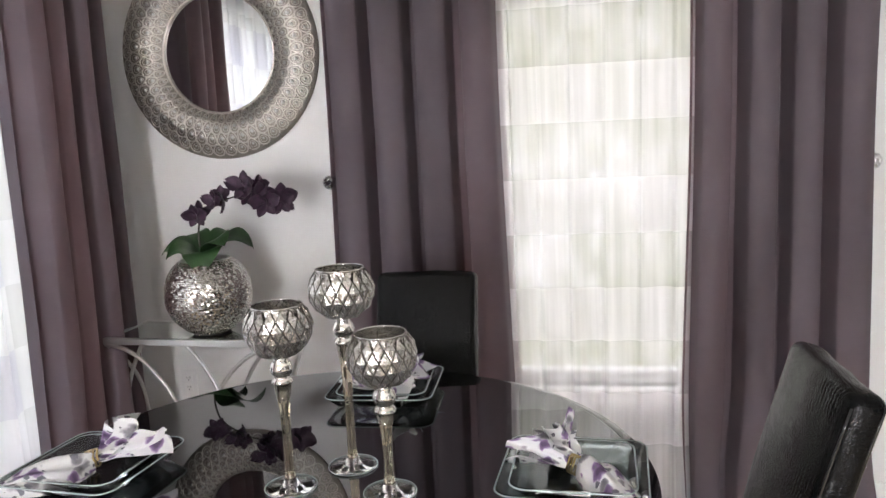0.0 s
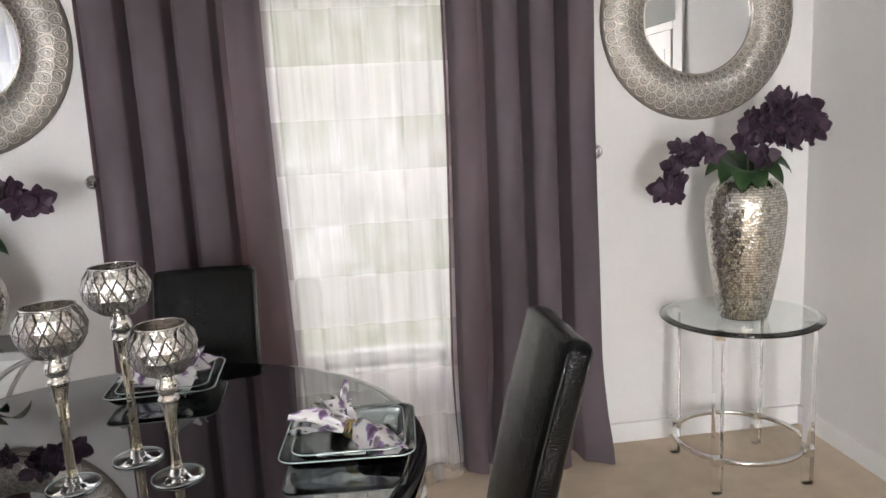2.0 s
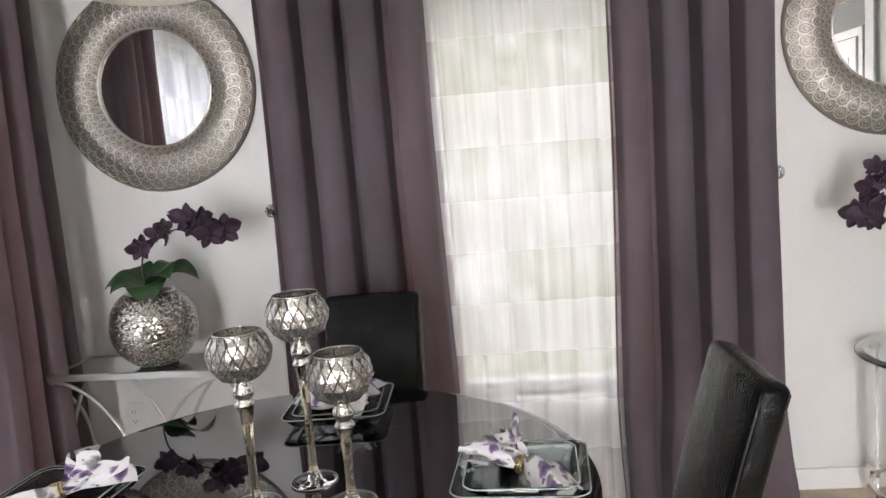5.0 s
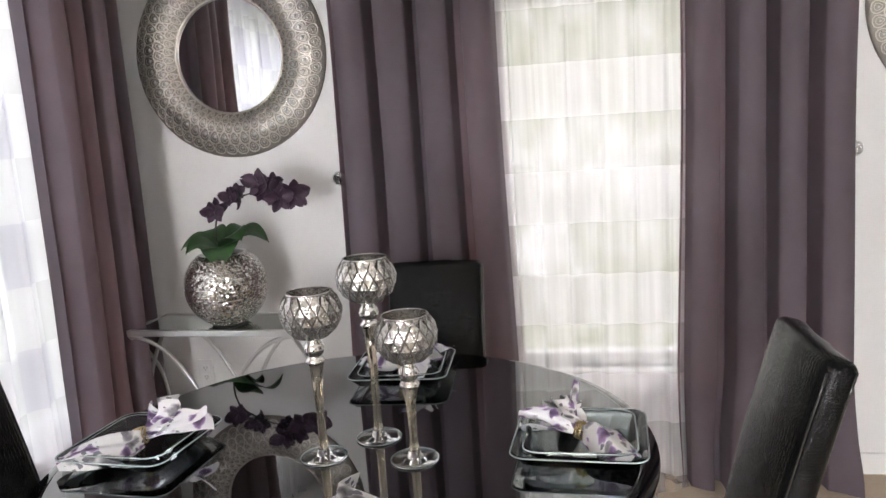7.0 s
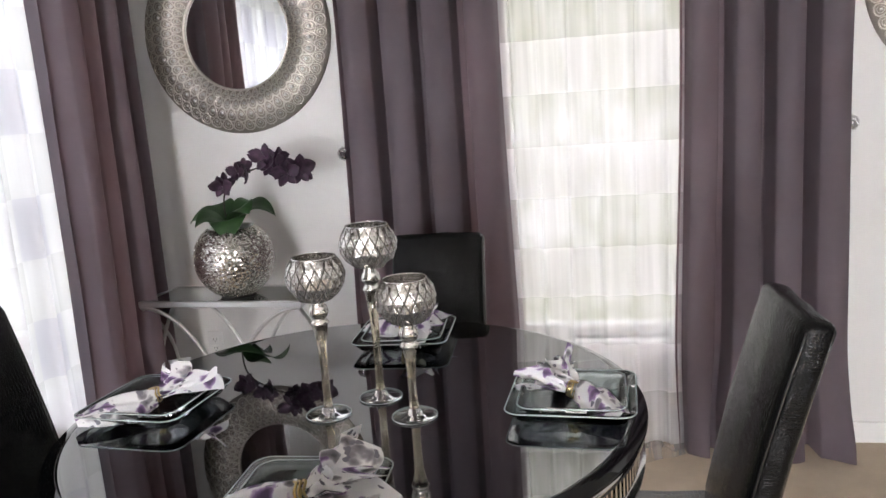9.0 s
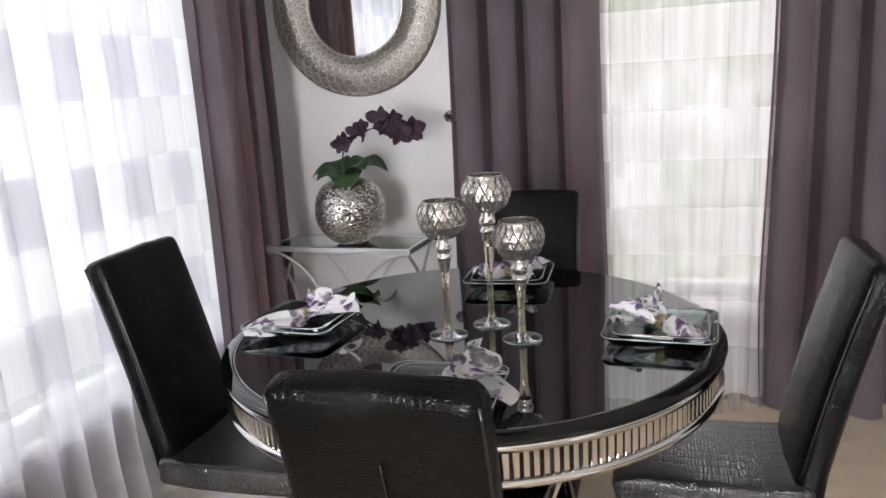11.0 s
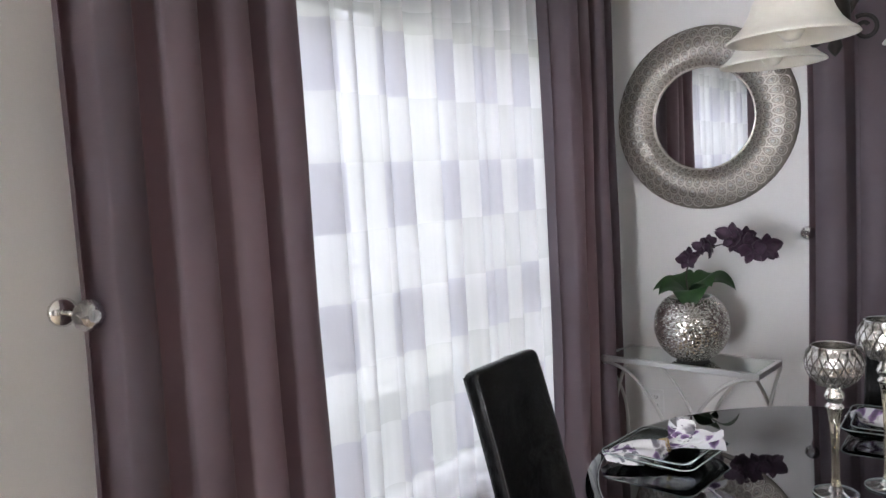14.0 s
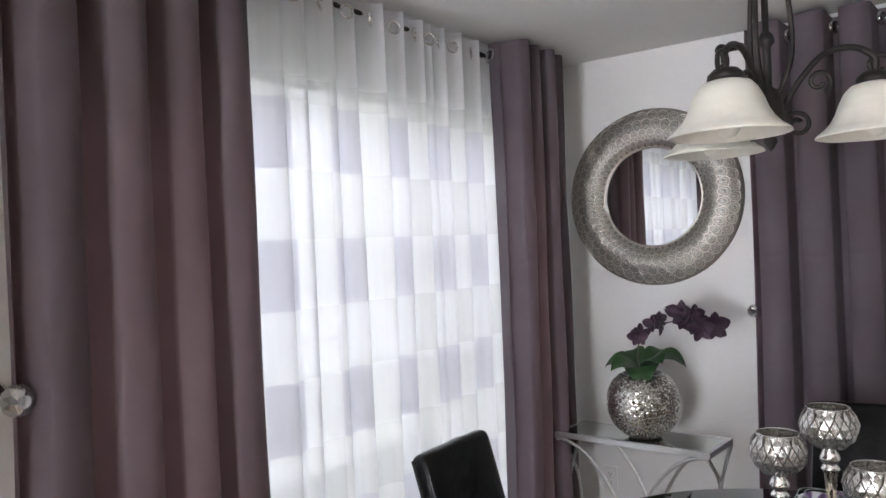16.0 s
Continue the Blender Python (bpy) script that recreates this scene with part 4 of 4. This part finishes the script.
# ---- orchids ----
def add_petal(verts, faces, base, axis, normal, length, width, cup):
    """A pointed oval petal from base along axis."""
    side = axis.cross(normal).normalized()
    n, k = 5, 4
    start = len(verts)
    for i in range(n + 1):
        t = i / n
        w = width * math.sin(math.pi * min(1, t * 0.92 + 0.06)) ** 0.75
        for j in range(k + 1):
            s = j / k * 2 - 1
            verts.append(base + axis * (t * length) + side * (s * w * 0.5) + normal * (cup * (s * s * 0.5 + t * t * 0.9) * length))
    for i in range(n):
        for j in range(k):
            a = start + i * (k + 1) + j
            faces.append((a, a + 1, a + k + 2, a + k + 1))


def blossom(verts, faces, at, face_dir, size, rnd):
    f = face_dir.normalized()
    up = Vector((0, 0, 1)) - f * f.z
    up = up.normalized() if up.length > 0.1 else f.orthogonal().normalized()
    side = up.cross(f)
    for k, (ang, ln, wd) in enumerate(((90, 1.0, 0.72), (18, 1.08, 1.0), (162, 1.08, 1.0), (234, 0.95, 0.66), (306, 0.95, 0.66))):
        t = radians(ang + rnd.uniform(-9, 9))
        d = (side * math.cos(t) + up * math.sin(t) + f * rnd.uniform(-0.15, 0.2)).normalized()
        nrm = (f - d * f.dot(d)).normalized()
        add_petal(verts, faces, at + f * 0.002, d, nrm, size * ln, size * wd, rnd.uniform(0.05, 0.55))
    for t in (-0.5, 0.5):
        d = (f * 0.7 - up * 0.5 + side * t).normalized()
        add_petal(verts, faces, at, d, d.orthogonal().normalized(), size * 0.45, size * 0.3, 0.3)


def orchid(name, label, m, sprays, leaves, seed):
    """sprays: (control points of the stalk, blossoms, from which share of it, size); leaves: (turn, length, rise, droop, width)."""
    rnd = random.Random(seed)
    ob = thing(name, label, "orchid", m)
    for ctrl, count, share, size, heading, steps in sprays:
        pts = curve_points(ctrl, 8)
        stalk = part("stalk", tube(pts, [0.0038 - 0.002 * i / len(pts) for i in range(len(pts))], 7), stalk_mat, ob, "", True)
        for k in range(count):
            t = share + (1 - share) * (steps[k] if steps else (k + 0.4) / count)
            p = pts[min(len(pts) - 1, int(t * (len(pts) - 1)))]
            d = Vector(heading) + Vector((rnd.uniform(-0.9, 0.9), rnd.uniform(-0.5, 0.5), rnd.uniform(-0.5, 0.5)))
            at = p + Vector((rnd.uniform(-1, 1), rnd.uniform(-1, 0.6), rnd.uniform(-1, 1))) * size * 0.62 + d.normalized() * 0.012
            verts, faces = [], []
            blossom(verts, faces, at, d, size * rnd.uniform(0.7, 1.15), rnd)
            add = bmesh.new()
            add_tube(add, [p, (p + at) / 2 + Vector((0, 0, 0.006)), at], 0.0014, 5)
            part("pedicel", add, stalk_mat, stalk, "", True)
            mesh = bpy.data.meshes.new("blossom")
            mesh.from_pydata([tuple(v) for v in verts], [], faces)
            link_mesh("blossom", mesh, petal_mat, ob, "dark plum orchid blossom")
    for turn, length, rise, droop, width in leaves:
        c, s = math.cos(radians(turn)), math.sin(radians(turn))

        def place(a, b):
            w = width * math.sin(math.pi * min(1.0, 0.12 + 0.88 * b)) ** 0.6
            x = length * b * (1 - 0.15 * b)
            z = 0.02 + rise * math.sin(1.9 * b) - droop * b * b + abs(a - 0.5) * 0.12 * width
            y = (a - 0.5) * w
            z += 0.45 * c * y
            return (c * (0.012 + x) - s * y, s * (0.012 + x) + c * y, z)

        sheet("leaf", 6, 12, place, leaf_mat, ob, "glossy green strap leaf")
    return ob


orchid("orchid", "single dark plum orchid spray with green leaves in the round vase", pose(-1.085, 2.49, CON_Z + 0.244),
       [([(0, 0, 0), (-0.012, -0.01, 0.08), (0.004, -0.012, 0.15), (0.055, -0.014, 0.19), (0.13, -0.012, 0.222), (0.215, -0.01, 0.228), (0.305, -0.008, 0.183)], 15, 0.36, 0.048, (0.15, -1, 0.1), (0.03, 0.10, 0.32, 0.38, 0.46, 0.60, 0.65, 0.70, 0.74, 0.79, 0.83, 0.87, 0.91, 0.95, 0.99))],
       [(186, 0.165, 0.070, 0.058, 0.098), (214, 0.135, 0.065, 0.06, 0.095), (290, 0.115, 0.06, 0.105, 0.135), (330, 0.13, 0.095, 0.05, 0.10), (5, 0.19, 0.11, 0.085, 0.085), (70, 0.14, 0.10, 0.04, 0.08), (130, 0.14, 0.09, 0.03, 0.08)], 11)
orchid("orchid", "full dark plum orchid sprays with broad leaves in the tall vase", pose(SX - 0.005, SY - 0.03, SIDE_Z + 0.497),
       [([(-0.01, 0, 0), (-0.05, -0.02, 0.07), (-0.11, -0.03, 0.13), (-0.18, -0.04, 0.145), (-0.25, -0.05, 0.11), (-0.30, -0.055, 0.03), (-0.30, -0.055, -0.02)], 13, 0.50, 0.046, (-0.2, -1, 0.1), None),
        ([(0.01, 0, 0), (0.0, -0.01, 0.08), (0.0, -0.02, 0.15), (0.035, -0.03, 0.22), (0.10, -0.04, 0.245), (0.175, -0.045, 0.21), (0.215, -0.05, 0.135)], 26, 0.30, 0.050, (0.1, -1, 0.15), None),
        ([(0.0, 0, 0), (0.02, -0.03, 0.06), (0.05, -0.05, 0.12), (0.11, -0.06, 0.15), (0.17, -0.06, 0.13)], 10, 0.35, 0.046, (0.1, -1, 0.1), None)],
       [(175, 0.16, 0.08, 0.074, 0.078), (205, 0.15, 0.07, 0.087, 0.085), (235, 0.15, 0.06, 0.105, 0.091), (265, 0.13, 0.05, 0.099, 0.091), (300, 0.15, 0.07, 0.099, 0.088), (330, 0.16, 0.09, 0.081, 0.081), (355, 0.16, 0.10, 0.081, 0.078), (30, 0.15, 0.1, 0.037, 0.072), (140, 0.15, 0.1, 0.037, 0.072), (90, 0.13, 0.1, 0.025, 0.065)], 12)


# ---- glass side table ----
def side_table():
    ob = thing("side_table", "round glass side table on clear acrylic legs with a chrome ring", "side table", pose(SX, SY, 0))
    R = 0.290
    part("glass_top", lathe([(0, SIDE_Z - 0.013), (R - 0.004, SIDE_Z - 0.013), (R, SIDE_Z - 0.009), (R - 0.001, SIDE_Z - 0.005), (R - 0.028, SIDE_Z - 0.001), (0, SIDE_Z - 0.001)], 96), pale_glass, ob, "bevelled clear glass disc")
    q = 0.175
    ring = q * math.sqrt(2) - 0.012
    part("ring", lathe([(ring - 0.005, 0.118), (ring + 0.005, 0.118), (ring + 0.005, 0.134), (ring - 0.005, 0.134)], 80, closed=True), chrome, ob, "flat chrome hoop", True)
    for sx in (-1, 1):
        for sy in (-1, 1):
            x, y = sx * q, sy * q
            part("leg", box(x - 0.016, y - 0.016, 0.0, x + 0.016, y + 0.016, SIDE_Z - 0.034, 0.003), acrylic, ob, "square clear acrylic leg")
            part("clamp", box(x - 0.019, y - 0.019, SIDE_Z - 0.0335, x + 0.019, y + 0.019, SIDE_Z - 0.0135, 0.002), chrome, ob, "chrome corner block")
            part("clamp", box(x - 0.019, y - 0.019, 0.11, x + 0.019, y + 0.019, 0.142, 0.002), chrome, ob, "chrome corner block")
    return ob


side_table()


# ---- mercury glass goblets ----
def goblet(x, y, height, label):
    ob = thing("goblet", label, "candle holder", pose(x, y, TOP), "mercury glass goblets")
    br, bh = 0.0585, 0.094
    z0 = height - bh
    part("foot", lathe([(0, 0.0006), (0.0452, 0.0006), (0.046, 0.0014), (0.0452, 0.0022), (0.030, 0.0042), (0.018, 0.0066), (0.0125, 0.0095), (0.0118, 0.0115), (0.0125, 0.0135), (0.0118, 0.016), (0.0105, 0.018), (0.0, 0.018)], 48), foot_glass, ob, "clear glass foot", True)
    sh = z0 - 0.05
    part("stem", lathe([(0, 0.0185), (0.0105, 0.0185), (0.0082, 0.035), (0.0078, sh * 0.5), (0.0098, sh * 0.8), (0.0155, sh), (0, sh)], 20), stem_gold, ob, "slim stem of pale gilded glass", True)
    part("foot_rim", tube([(0.0455 * math.cos(t), 0.0455 * math.sin(t), 0.0028) for t in np.linspace(0, 2 * math.pi, 41)], 0.0009, 6, False), rim_glass, ob, "foot edge paled to hold its highlight", True)
    part("knop", lathe([(0, sh + 0.0012), (0.016, sh + 0.0012), (0.0195, sh + 0.006), (0.0155, sh + 0.012), (0.0125, sh + 0.0145), (0.0175, sh + 0.021), (0.0205, sh + 0.030), (0.0175, sh + 0.039), (0.0125, sh + 0.0455), (0.016, z0 - 0.0005), (0, z0 - 0.0005)], 24), silvered, ob, "silvered glass ball knop", True)
    # bowl cut in raised diamonds with thin dark lines between them
    rnd = random.Random(int(height * 1000))
    n, rows = 18, 6
    bm = bmesh.new()
    loops = []
    for i in range(rows + 1):
        t = i / rows
        ang = radians(-78 + 121 * t)
        q, z = br * math.cos(ang), z0 + bh * 0.555 + br * 0.93 * math.sin(ang)
        loops.append([bm.verts.new((q * math.cos(2 * math.pi * (k + 0.5 * (i % 2)) / n), q * math.sin(2 * math.pi * (k + 0.5 * (i % 2)) / n), z)) for k in range(n)])
    for i in range(rows - 1):
        a, b, c = loops[i], loops[i + 1], loops[i + 2]
        for k in range(n):
            off = i % 2
            ring = (a[k], b[(k + off) % n], c[k], b[(k - 1 + off) % n])
            mid = sum((v.co for v in ring), Vector()) / 4
            out = Vector((mid.x, mid.y, (mid.z - z0 - bh * 0.555) * 0.9)).normalized()
            inner = [bm.verts.new(mid + (v.co - mid) * 0.88 + out * 0.0014) for v in ring]
            tip = bm.verts.new(mid + out * 0.0038 + Vector((rnd.uniform(-1, 1), rnd.uniform(-1, 1), rnd.uniform(-1, 1))) * 0.0022)
            for p in range(4):
                s = (p + 1) % 4
                bm.faces.new((ring[p], ring[s], inner[s], inner[p])).material_index = 1
                bm.faces.new((inner[p], inner[s], tip))
    base = loops[0]
    bm.faces.new(base[::-1])
    topz = loops[-1][0].co.z
    q = math.hypot(loops[-1][0].co.x, loops[-1][0].co.y)
    part("bowl", bm, mercury_mat, ob, "mercury glass bowl cut in diamonds").data.materials.append(groove_mat)
    inner = [(q * 0.97, topz + 0.001)] + [(br * 0.90 * math.cos(radians(a)), z0 + bh * 0.555 + br * 0.86 * math.sin(radians(a))) for a in (35, 15, -10, -40, -65)] + [(0, z0 + 0.008)]
    part("lining", lathe(inner, 32), mercury_mat, ob, "", True)
    part("rim", tube([(q * math.cos(t), q * math.sin(t), topz + 0.001) for t in np.linspace(0, 2 * math.pi, 41)], 0.0018, 6, False), chrome, ob, "", True)
    return ob


goblet(-0.337, 1.305, 0.333, "medium mercury glass goblet with diamond-cut bowl on the table")
goblet(-0.250, 1.395, 0.378, "tallest mercury glass goblet with diamond-cut bowl on the table")
goblet(-0.156, 1.298, 0.286, "shortest mercury glass goblet with diamond-cut bowl on the table")


# ---- place settings ----
def plate_mesh(size, depth, base, thick):
    """A square glass plate with rounded corners and a sloping rim."""
    bm = bmesh.new()

    def ring(half, z, rc):
        out = []
        for k in range(4):
            cx, cy = (half - rc) * (1, -1, -1, 1)[k], (half - rc) * (1, 1, -1, -1)[k]
            for j in range(5):
                t = radians(90 * k + 22.5 * j)
                out.append(bm.verts.new((cx + rc * math.cos(t), cy + rc * math.sin(t), z)))
        return out

    h = size / 2
    levels = [(h * base, 0.0, 0.02), (h * 0.86, depth * 0.35, 0.025), (h - 0.002, depth, 0.03), (h, depth + thick * 0.6, 0.03), (h - 0.003, depth + thick, 0.03), (h * 0.84, depth * 0.35 + thick * 1.1, 0.024), (h * base * 0.97, thick, 0.02)]
    rings = [ring(*lv) for lv in levels]
    n = len(rings[0])
    for a, b in zip(rings, rings[1:]):
        for i in range(n):
            bm.faces.new((a[i], a[(i + 1) % n], b[(i + 1) % n], b[i]))
    bm.faces.new(rings[0][::-1])
    bm.faces.new(rings[-1])
    return bm


def plate_rim(size, z, rc, radius):
    """The rounded edge of a square plate."""
    h = size / 2
    loop = []
    for k in range(4):
        cx, cy = (h - rc) * (1, -1, -1, 1)[k], (h - rc) * (1, 1, -1, -1)[k]
        loop += [(cx + rc * math.cos(radians(90 * k + 15 * j)), cy + rc * math.sin(radians(90 * k + 15 * j)), z) for j in range(7)]
    return tube(loop + loop[:1], radius, 7, False)


def napkin(m, seed, label):
    """A cotton napkin drawn through a ring: a soft tail lies along +x, a pleated fan stands up along -x."""
    rnd = random.Random(seed)
    ob = thing("napkin", label, "napkin", m, "floral napkins")
    ph = rnd.uniform(0, 6)
    for layer in range(2):
        def tail(a, b):
            f = a * 2 - 1
            w = 0.011 + 0.036 * math.sin(math.pi * min(1.0, 0.95 * b)) ** 0.8 * (1 - 0.12 * layer)
            x = 0.004 + 0.128 * b * (1 - 0.10 * layer)
            z = 0.006 + 0.004 * layer + (0.014 + 0.012 * math.sin(math.pi * min(1, b * 0.9 + 0.1))) * (1 - abs(f) ** 1.3) * (0.9 if layer else 0.7)
            z += 0.0055 * math.asin(0.95 * math.sin(7 * f + 4 * b + ph)) * math.sin(math.pi * b) + 0.012 * (1 - b) * (1 - abs(f))
            return (x, w * f + 0.010 * math.sin(3 * b + ph), max(z, 0.003))

        sheet("tail", 20, 16, tail, floral_mat, ob, "soft folded tail of printed cotton", lambda a, b: (a * 0.11 + 1.7 * layer + seed, b * 0.15 + seed * 0.7))

    for layer in range(3):
        lean = (0.28, 0.56, 0.82)[layer] + rnd.uniform(-0.1, 0.1)
        wide = (0.165, 0.150, 0.105)[layer]
        long = (0.100, 0.094, 0.068)[layer]
        p2 = ph + 2.1 * layer

        def fan(a, b):
            f = a * 2 - 1
            # cut corners of the square cloth stand out as points
            tip = 0.82 + 0.30 * (1 - abs(((1.25 * f + p2) % 1.0) * 2 - 1)) ** 1.2
            run = long * b * tip
            pleat = (0.003 + 0.009 * b) * math.asin(0.985 * math.sin(2 * math.pi * (a * 2.2 + 0.16 * p2)))
            curl = 0.45 * b * b * math.cos(2.0 * f + p2)
            x = -0.002 - run * math.cos(lean - curl) + pleat * math.sin(lean)
            z = 0.020 + run * math.sin(lean - curl) * 0.85 + pleat * math.cos(lean)
            y = (0.011 + (wide * 0.5 - 0.011) * b ** 0.85) * f + 0.006 * math.sin(7 * b + p2)
            return (x, y, max(0.12 * math.tanh(z / 0.12), 0.003))

        sheet("fan", 36, 16, fan, floral_mat, ob, "pleated fan of printed cotton", lambda a, b: (a * wide * 1.5 + 3.1 * layer + 1.3 + seed, b * long * 1.3 + seed * 0.7))
    for dx, q in ((-0.003, 0.0150), (0.003, 0.0154), (0.008, 0.0148)):
        ring = [(dx + 0.002 * math.sin(3 * t), q * math.cos(t), 0.022 + q * math.sin(t)) for t in np.linspace(0, 2 * math.pi, 25)]
        part("napkin_ring", tube(ring, 0.0019, 6, False), gold, ob, "thin gold wire ring", True)
    return ob


SETTINGS = ((0.155, 1.352, -4, -42, 1.0), (-0.728, 1.322, -5, 228, 1.22), (-0.278, 1.775, 2, 160, 1.0), (-0.256, 0.938, 1, 205, 1.3))
for i, (x, y, turn, nap, big_) in enumerate(SETTINGS):
    big = thing("dinner_plate", "square clear glass dinner plate on the black table", "plate", pose(x, y, TOP, 0, 0, turn), "glass plates")
    part("body", plate_mesh(0.243, 0.028, 0.66, 0.005), plate_glass, big, "", True)
    part("rim", plate_rim(0.244, 0.0312, 0.0305, 0.0014), rim_glass, big, "glass edge paled to hold its highlight", True)
    small = thing("salad_plate", "smaller square clear glass plate stacked on the dinner plate", "plate", pose(x, y, TOP + 0.0065, 0, 0, turn + 1.5), "glass plates")
    part("body", plate_mesh(0.204, 0.026, 0.66, 0.005), plate_glass, small, "", True)
    part("rim", plate_rim(0.205, 0.0292, 0.0305, 0.0013), rim_glass, small, "glass edge paled to hold its highlight", True)
    napkin(pose(x, y, TOP + 0.0125, 0, 0, nap) @ Matrix.Diagonal((big_, big_, 1.04, 1)), 3 + i, "white napkin with purple flowers tied by a gold ring")


# ---- chandelier ----
def chandelier():
    cx, cy, zr = -0.325, 1.31, 1.742
    ob = thing("chandelier", "dark bronze scrolled chandelier with alabaster bell shades", "chandelier", pose(cx, cy, 0.0))
    part("canopy", lathe([(0, CEIL), (0.06, CEIL), (0.06, CEIL - 0.012), (0.035, CEIL - 0.03), (0, CEIL - 0.03)], 32), dark_bronze, ob, "", True)
    part("stem", lathe([(0.007, CEIL - 0.028), (0.007, 1.98), (0.016, 1.97), (0.018, 1.955), (0.009, 1.945), (0.009, 1.86), (0.024, 1.85), (0.03, 1.82), (0.03, 1.785), (0.02, 1.77), (0.012, 1.755), (0.015, 1.742), (0.008, 1.73), (0, 1.722)], 24), dark_bronze, ob, "turned bronze stem", True)
    for k in range(3):
        a = radians(20 + 120 * k)
        c, s = math.cos(a), math.sin(a)

        def at(r, z):
            return (c * r, s * r, z)

        R = 0.205
        arm = part("arm", tube(curve_points([at(0.02, 1.80), at(0.06, 1.865), at(0.11, 1.918), at(0.165, 1.928), at(R, 1.905), at(R + 0.002, 1.872)], 8), 0.0068, 8), dark_bronze, ob, "scrolled bronze arm", True)
        scroll = [at(R + 0.035 + 0.026 * (1 - t / 9) * math.cos(t) - 0.026, 1.885 + 0.026 * (1 - t / 9) * math.sin(t)) for t in np.linspace(-2.6, 5.6, 34)]
        part("scroll", tube(scroll, 0.005, 7), dark_bronze, arm, "", True)
        scroll = [at(0.10 + 0.024 * (1 - t / 9) * math.cos(t), 1.862 + 0.024 * (1 - t / 9) * math.sin(t)) for t in np.linspace(-1.2, 6.0, 34)]
        part("scroll", tube(scroll, 0.005, 7), dark_bronze, arm, "", True)
        scroll = [at(0.055 + 0.022 * (1 - t / 9) * math.cos(t), 1.775 - 0.022 * (1 - t / 9) * math.sin(t)) for t in np.linspace(-2.2, 5.6, 34)]
        part("scroll", tube(scroll, 0.0048, 7), dark_bronze, arm, "", True)
        up = curve_points([at(0.02, 1.84), at(0.05, 1.93), at(0.045, 2.06), at(0.02, 2.17), at(0.009, 2.26)], 8)
        part("upper_strap", tube(up, 0.0055, 7), dark_bronze, ob, "bowed bronze strap", True)
        part("socket_cup", lathe([(0, 1.875), (0.022, 1.873), (0.034, 1.862), (0.036, 1.852), (0.02, 1.846), (0.02, 1.815), (0, 1.815)], 24, at(R, 0)), dark_bronze, ob, "", True)
        prof = [(0.030, 1.850), (0.046, 1.845), (0.058, 1.832), (0.068, 1.812), (0.076, 1.790), (0.086, 1.772), (0.100, 1.757), (0.114, 1.747), (0.117, zr)]
        prof += [(q - 0.0035, z - 0.001) for q, z in prof[::-1]]
        part("shade", lathe(prof, 48, at(R, 0), closed=True), opal, ob, "cream alabaster glass bell shade", True)
        part("bulb", lathe([(0, 1.737), (0.014, 1.741), (0.024, 1.755), (0.025, 1.770), (0.016, 1.798), (0.011, 1.8145), (0, 1.8145)], 16, at(R, 0)), opal, ob, "frosted unlit bulb", True)
    return ob


chandelier()
